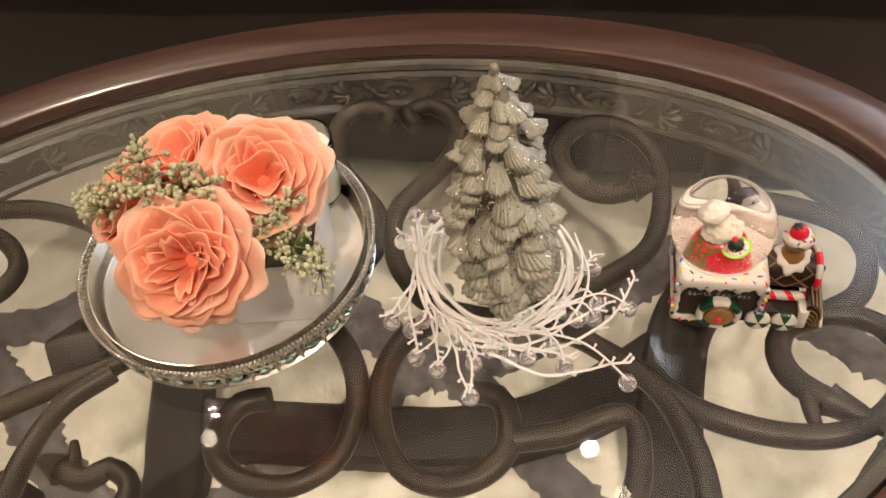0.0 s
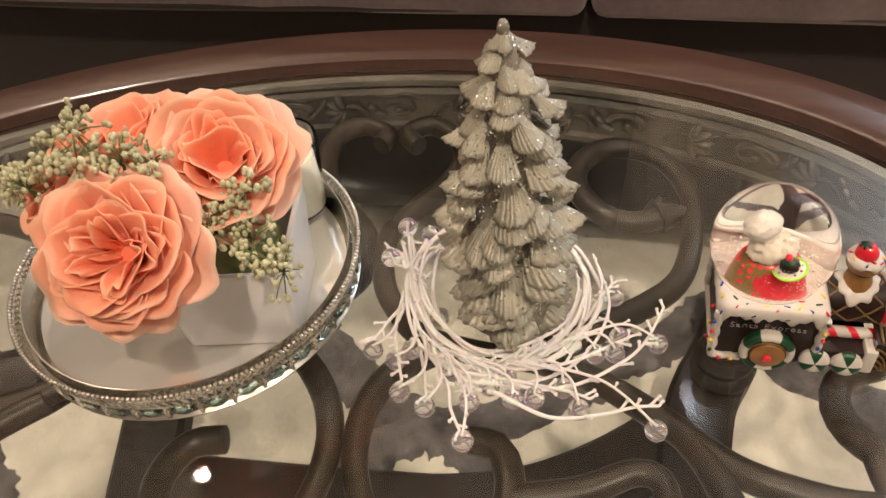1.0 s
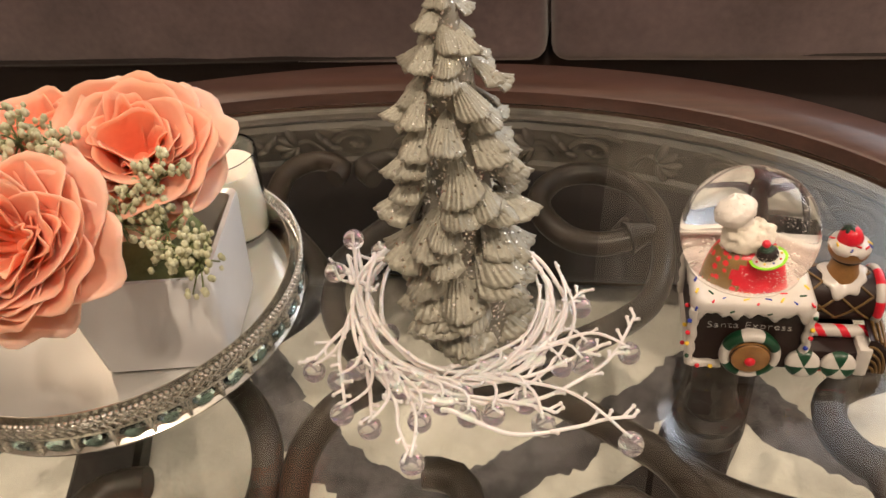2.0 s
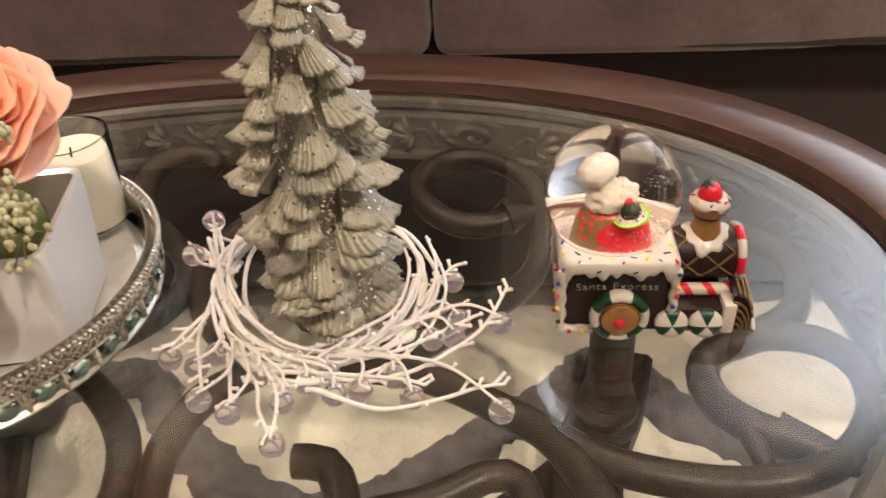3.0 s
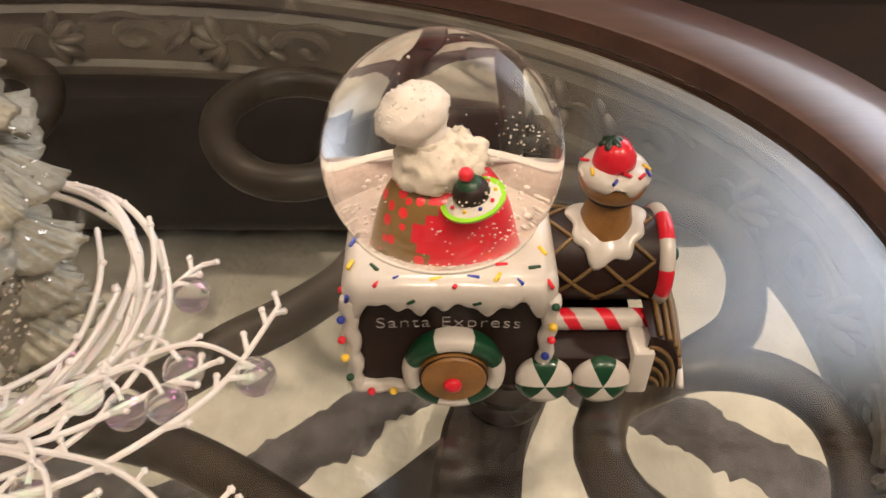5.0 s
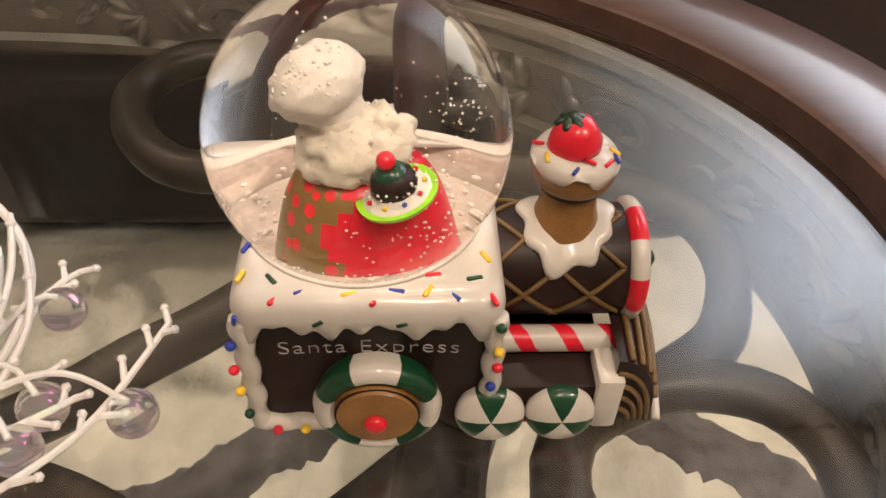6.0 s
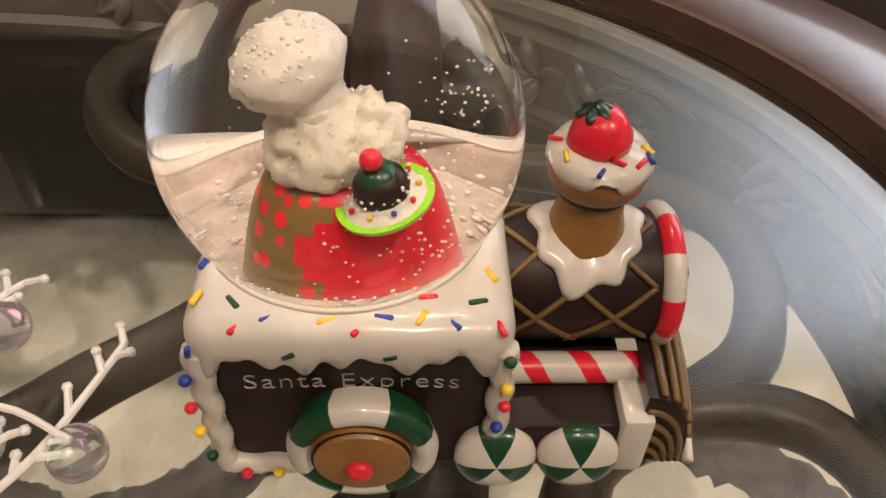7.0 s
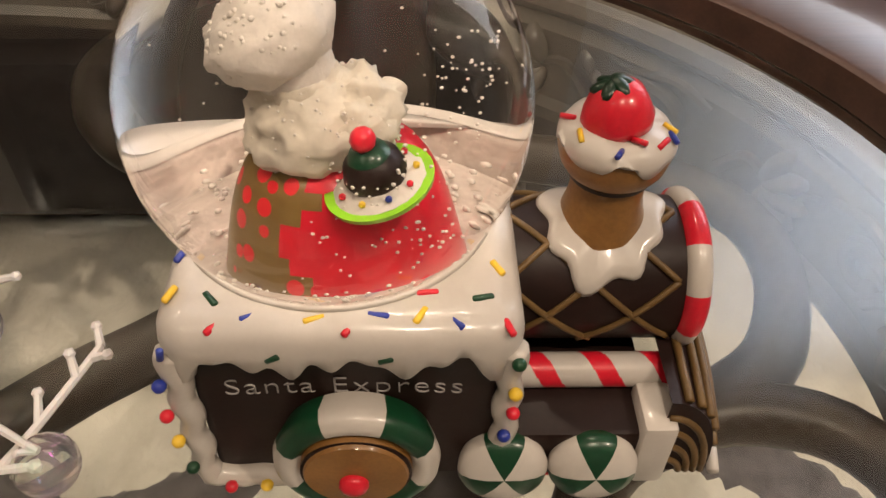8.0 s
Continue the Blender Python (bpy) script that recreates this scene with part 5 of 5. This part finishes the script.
pts = [Vector((0.2390 + 0.0130 * (0.78 + 0.22 * math.sin(math.pi * q / 16)), 0.4630 + 0.050 * q / 16, G + 0.0014)) for q in range(17)]
part("icing_foot", tube(bmesh.new(), pts, 0.0011, 8), ICING, catcher, smooth=180)

# icing splash under the chimney
CHX = 0.2270
bm = bmesh.new()
rows = []
NA = 72
for k in range(NA):
    a = 2 * math.pi * k / NA
    reach = 0.0102 + 0.0008 * math.sin(3 * a + 0.5) + 0.0005 * math.sin(7 * a)
    for c, w, h in ((-1.85, 0.24, 0.0044), (-1.15, 0.22, 0.0034), (-2.5, 0.3, 0.0014), (-0.5, 0.25, 0.0010), (1.6, 0.3, 0.004)):
        da = (a - c + math.pi) % (2 * math.pi) - math.pi
        reach += h * math.exp(-(da / w) ** 2)
    row = []
    for f, o in ((0.5, 0.0012), (0.8, 0.0014), (0.93, 0.0013), (1.0, 0.0006), (1.0, -0.0004)):
        rf = reach * f if f > 0.6 else 0.0040
        dx, dy = rf * math.cos(a), rf * math.sin(a)
        row.append(bm.verts.new(on_boiler(CHX + min(dx, 0.0125), math.degrees(-dy / BR), o)))
    rows.append(row)
for a, b in zip(rows, rows[1:] + rows[:1]):
    for q in range(4):
        bm.faces.new((a[q], b[q], b[q + 1], a[q + 1]))
bmesh.ops.recalc_face_normals(bm, faces=bm.faces)
part("icing_splash", bm, ICING, boiler, "white icing splash", smooth=180)
# chimney
CHM = Matrix.Translation((CHX, BY, 0.4995)) @ Matrix.Diagonal((0.88, 0.88, 1.0, 1))
bm = lathe(bmesh.new(), [(0, -0.006), (0.0092, -0.006), (0.0085, 0), (0.0074, 0.0035), (0.0068, 0.006), (0.0068, 0.0105), (0, 0.0105)], CHM, 40)
chim = part("chimney", bm, CARAMEL, train, "caramel chimney like a cupcake")
part("chimney_band", lathe(bmesh.new(), [(0.0064, 0.0096), (0.0076, 0.0100), (0.0078, 0.0108), (0.0066, 0.0114)], CHM, 40), CHOC, chim)
part("chimney_cap", lathe(bmesh.new(), [(0.006, 0.0108), (0.0084, 0.0114), (0.0094, 0.0128), (0.0101, 0.0152), (0.0096, 0.0178), (0, 0.0182)], CHM, 40), CARAMEL, chim)
bm = bmesh.new()
rows = []
for k in range(64):
    a = 2 * math.pi * k / 64
    hang = 0.0002 + 0.0011 * math.sin(5 * a + 0.4) + 0.0006 * math.sin(9 * a)
    prof = [(0.0, 0.0200), (0.005, 0.0199), (0.0080, 0.0195), (0.0097, 0.0185), (0.0104, 0.0172), (0.0104, 0.0166 - hang), (0.0096, 0.0162 - hang)]
    rows.append([bm.verts.new(CHM @ Vector((r * math.cos(a), r * math.sin(a), z))) for r, z in prof])
for a, b in zip(rows, rows[1:] + rows[:1]):
    for q in range(6):
        bm.faces.new((a[q], a[q + 1], b[q + 1], b[q]))
bmesh.ops.remove_doubles(bm, verts=bm.verts, dist=1e-6)
for v in bm.verts:
    v.co.z += 0.0007 * noise.noise(v.co * 330)
bmesh.ops.recalc_face_normals(bm, faces=bm.faces)
cream = part("cream", bm, ICING, chim, "white icing cap", smooth=180)
for a, r, mt in ((-100, 0.0090, BLUE), (-75, 0.0072, RED), (-45, 0.0088, RED), (-150, 0.0085, YELLOW), (-15, 0.0085, YELLOW), (-25, 0.0094, BLUE), (170, 0.0088, RED), (100, 0.008, GREEN)):
    c = CHM @ Vector((r * math.cos(radians(a)), r * math.sin(radians(a)), 0.0207 - 0.0017 * max(0, (r - 0.0065) / 0.003)))
    d = Vector((math.cos(radians(a * 3)), math.sin(radians(a * 3)), -0.15)) * 0.0012
    part("sprinkle", tube(bmesh.new(), [c - d, c, c + d], 0.00045, 8), mt, cream, smooth=180)
SM = CHM @ Matrix.Translation((-0.0004, 0, 0.0194)) @ pose(0, 0, 0, -6, -14, 0) @ Matrix.Diagonal((1.14, 1.14, 0.88, 1))
bm = lathe(bmesh.new(), [(0, -0.001), (0.0052, -0.0006), (0.0056, 0.001), (0.0050, 0.0038), (0.0040, 0.0060), (0.0026, 0.0074), (0, 0.0078)], SM, 32)
for v in bm.verts:
    v.co += Vector((noise.noise(v.co * 300), noise.noise(v.co * 300 + Vector((9, 0, 0))), 0)) * 0.0004
berry = part("strawberry", bm, RED, chim, "red strawberry", smooth=180)
bm = bmesh.new()
for k in range(6):
    ball(bm, SM @ pose(0, 0, 0.0074, 0, 0, 60 * k) @ Vector((0.0016, 0, 0.0)), 0.0017, (1.3, 0.7, 0.45), 2, pose(0, 0, 0, 0, 22, 60 * k))
part("leaf_crown", bm, LEAF_PAINT, berry, "dark green leaf crown", smooth=180)

# snow globe
GC, GR = Vector((0.1836, 0.4900, 0.5210)), 0.0303
bm = bmesh.new()
bmesh.ops.create_uvsphere(bm, u_segments=64, v_segments=40, radius=GR)
bmesh.ops.translate(bm, verts=bm.verts, vec=GC)
globe = part("globe", bm, GLOBE, train, "clear water-filled glass ball", smooth=180)
globe.visible_shadow = False
part("globe_collar", lathe(bmesh.new(), [(0.0246, 0.5028), (0.0258, 0.5036), (0.0252, 0.5042), (0.0243, 0.5036)], Matrix.Translation((GC.x, GC.y, 0)), 64), ICING, train, "white collar round the globe", smooth=180)
SZ0 = -0.0200
lo = [(math.sqrt(max(0, (GR - 0.0012) ** 2 - z * z)), z) for z in [-(GR - 0.0012) + (SZ0 + (GR - 0.0012)) * k / 8 for k in range(9)]]
lo[0] = (0, lo[0][1])
bm = lathe(bmesh.new(), lo + [(0.019, SZ0 + 0.0008), (0.012, SZ0 + 0.0014), (0, SZ0 + 0.0016)], Matrix.Translation(GC), 48)
snow = part("snow_bed", bm, SHADED_BED, globe, "white snow bed with shade painted in", smooth=60)

# the small figure in the globe, kept as one plain shape
bm = bmesh.new()


def fig_slot(j, k):
    a = (k + 0.5) / 56 * 360
    if 170 < a < 285 and 1 <= j <= 8:
        return 2 if a < 246 + 12 * math.sin(1.1 * j) + 5 * math.sin(2.9 * j + 1) else 0
    return 0


prof = [(0, -0.0015), (0.0120, -0.0015), (0.0124, 0.0005), (0.0124, 0.003), (0.0122, 0.005), (0.0119, 0.007), (0.0114, 0.009), (0.0106, 0.011), (0.0095, 0.0128), (0.0075, 0.0143), (0.004, 0.0152), (0, 0.0154)]
lathe(bm, prof, Matrix.Translation(GC + Vector((0.0004, -0.0005, SZ0 + 0.001))) @ Matrix.Diagonal((1, 0.88, 1, 1)), 56, fig_slot)


def blob(c, r, scale, slot, rough=0.0, m=None):
    a = len(bm.faces)
    c = Vector(c) + Vector((0, 0, -0.0030))
    vs = ball(bm, GC + c, r, scale, 4, m)
    for v in vs:
        if rough:
            v.co += (v.co - GC - c).normalized() * rough * (noise.noise(v.co * 420) + 0.6 * noise.noise(v.co * 1500))
    bm.faces.ensure_lookup_table()
    for f in bm.faces[a:]:
        f.material_index = slot


blob((-0.0012, -0.0012, 0.0010), 0.0074, (1.1, 0.95, 0.85), 1, 0.0014)
blob((0.0034, -0.0004, 0.0026), 0.0046, (1.1, 1, 1.0), 1, 0.0018)
blob((0.0030, -0.0030, 0.0012), 0.0046, (1, 0.9, 1.1), 1, 0.0014)
blob((-0.0030, 0.0000, 0.0060), 0.0046, (1, 1, 0.8), 1, 0.0006)
blob((-0.0036, 0.0003, 0.0078), 0.0046, (1, 1, 0.9), 3, 0.0003, pose(0, 0, 0, 0, -25, 0))
blob((-0.0058, 0.0004, 0.0118), 0.0068, (1.12, 1, 0.76), 3, 0.0007, pose(0, 0, 0, 0, -28, 0))
part("figurine", bm, RED, globe, "small plain figure in red and white with a tall white hat", smooth=180, mats=(PINKISH, OLIVE, SNOW))
PL = GC + Vector((0.0062, -0.0086, -0.0058))
PM = Matrix.Translation(PL) @ pose(0, 0, 0, 8, -12, 0)
plate = part("plate", lathe(bmesh.new(), [(0, -0.0008), (0.0052, -0.0006), (0.0064, 0.0003), (0.0066, 0.0010), (0.0058, 0.0010), (0, 0.0008)], PM, 40), LIME, globe, "lime green plate", smooth=60)
bm = lathe(bmesh.new(), [(0, 0.0026), (0.003, 0.0022), (0.0050, 0.0014), (0.0056, 0.0009)], PM, 32)
for v in bm.verts:
    v.co.z += 0.0004 * noise.noise(v.co * 1500)
part("cream", bm, SNOW, plate, "white cream", smooth=180)
bm = lathe(bmesh.new(), [(0.0034, 0.0016), (0.0038, 0.0028), (0.0034, 0.0045), (0.0022, 0.0058), (0, 0.0062)], PM, 32)
part("pudding", bm, CHOC, plate, "dark pudding", smooth=180)
bm = lathe(bmesh.new(), [(0.0026, 0.0054), (0.0020, 0.0064), (0, 0.0068)], PM, 24)
part("glaze", bm, GREEN, plate, smooth=180)
bm = bmesh.new()
ball(bm, PM @ Vector((0, 0, 0.0078)), 0.0016, (1, 1, 1), 2)
part("cherry", bm, RED, plate, "red cherry", smooth=180)
rnd = random.Random(77)
for k, mt in enumerate((RED, YELLOW, BLUE, RED, YELLOW, RED)):
    a = radians(-150 + 40 * k)
    bm = bmesh.new()
    ball(bm, PM @ Vector((0.0047 * math.cos(a), 0.0047 * math.sin(a), 0.0020)), 0.0005, (1, 1, 1), 1)
    part("candy_dot", bm, mt, plate, smooth=180)
# loose snow grains: on the snow bed, the plate, the figure's side, and adrift in the water
bm = bmesh.new()
for k in range(520):
    a, r = rnd.uniform(0, 6.283), 0.0215 * math.sqrt(rnd.random())
    c = GC + Vector((r * math.cos(a), r * math.sin(a), SZ0 + 0.0012 + 0.0008 * rnd.random()))
    if (c - GC).length < GR - 0.0016:
        ball(bm, c, rnd.uniform(0.00022, 0.00045), (1, 1, 0.7), 1)
for k in range(150):
    d = Vector((rnd.gauss(0, 1), rnd.gauss(0, 1), abs(rnd.gauss(0, 1)))).normalized()
    p = pose(0, 0, 0, 0, -28, 0) @ Vector((d.x * 0.0073, d.y * 0.0066, d.z * 0.0052))
    ball(bm, GC + Vector((-0.0058, 0.0004, 0.0088)) + p, rnd.uniform(0.00025, 0.0005), (1, 1, 0.8), 1)
for k in range(110):
    ball(bm, PM @ Vector((rnd.gauss(0, 0.0028), rnd.gauss(0, 0.0028), rnd.uniform(0.0026, 0.0048))), rnd.uniform(0.00018, 0.00032), (1, 1, 0.7), 1)
for k in range(60):
    a, f = radians(rnd.uniform(-110, 10)), rnd.uniform(0.15, 0.95)
    r = 0.0126 - 0.0035 * f ** 3
    ball(bm, GC + Vector((0.0004 + r * math.cos(a), -0.0005 + 0.88 * r * math.sin(a), SZ0 + 0.001 + 0.0125 * f)), rnd.uniform(0.00016, 0.0003), (1, 1, 0.7), 1)
for k in range(90):
    d = Vector((rnd.gauss(0, 1), rnd.gauss(-0.6, 0.8), rnd.gauss(0.3, 0.8))).normalized()
    ball(bm, GC + Vector((-0.0004, -0.0010, -0.0015)) + Vector((d.x * 0.0086, d.y * 0.0074, d.z * 0.0070)), rnd.uniform(0.00016, 0.0003), (1, 1, 0.7), 1)
for k in range(60):
    ball(bm, GC + Vector((rnd.uniform(0.010, 0.020), rnd.uniform(-0.004, 0.010), rnd.gauss(0.001, 0.003))), rnd.uniform(0.00016, 0.0003), (1, 1, 0.6), 1)
for k in range(30):
    d = Vector((rnd.gauss(0, 1), rnd.gauss(0, 1), rnd.gauss(0, 0.7)))
    ball(bm, GC + d.normalized() * rnd.uniform(0.012, 0.025), rnd.uniform(0.00016, 0.00028), (1, 1, 0.6), 1)
tagged(part("snow_grains", bm, SNOW, globe, "loose white snow grains", smooth=180), kind="stuff")
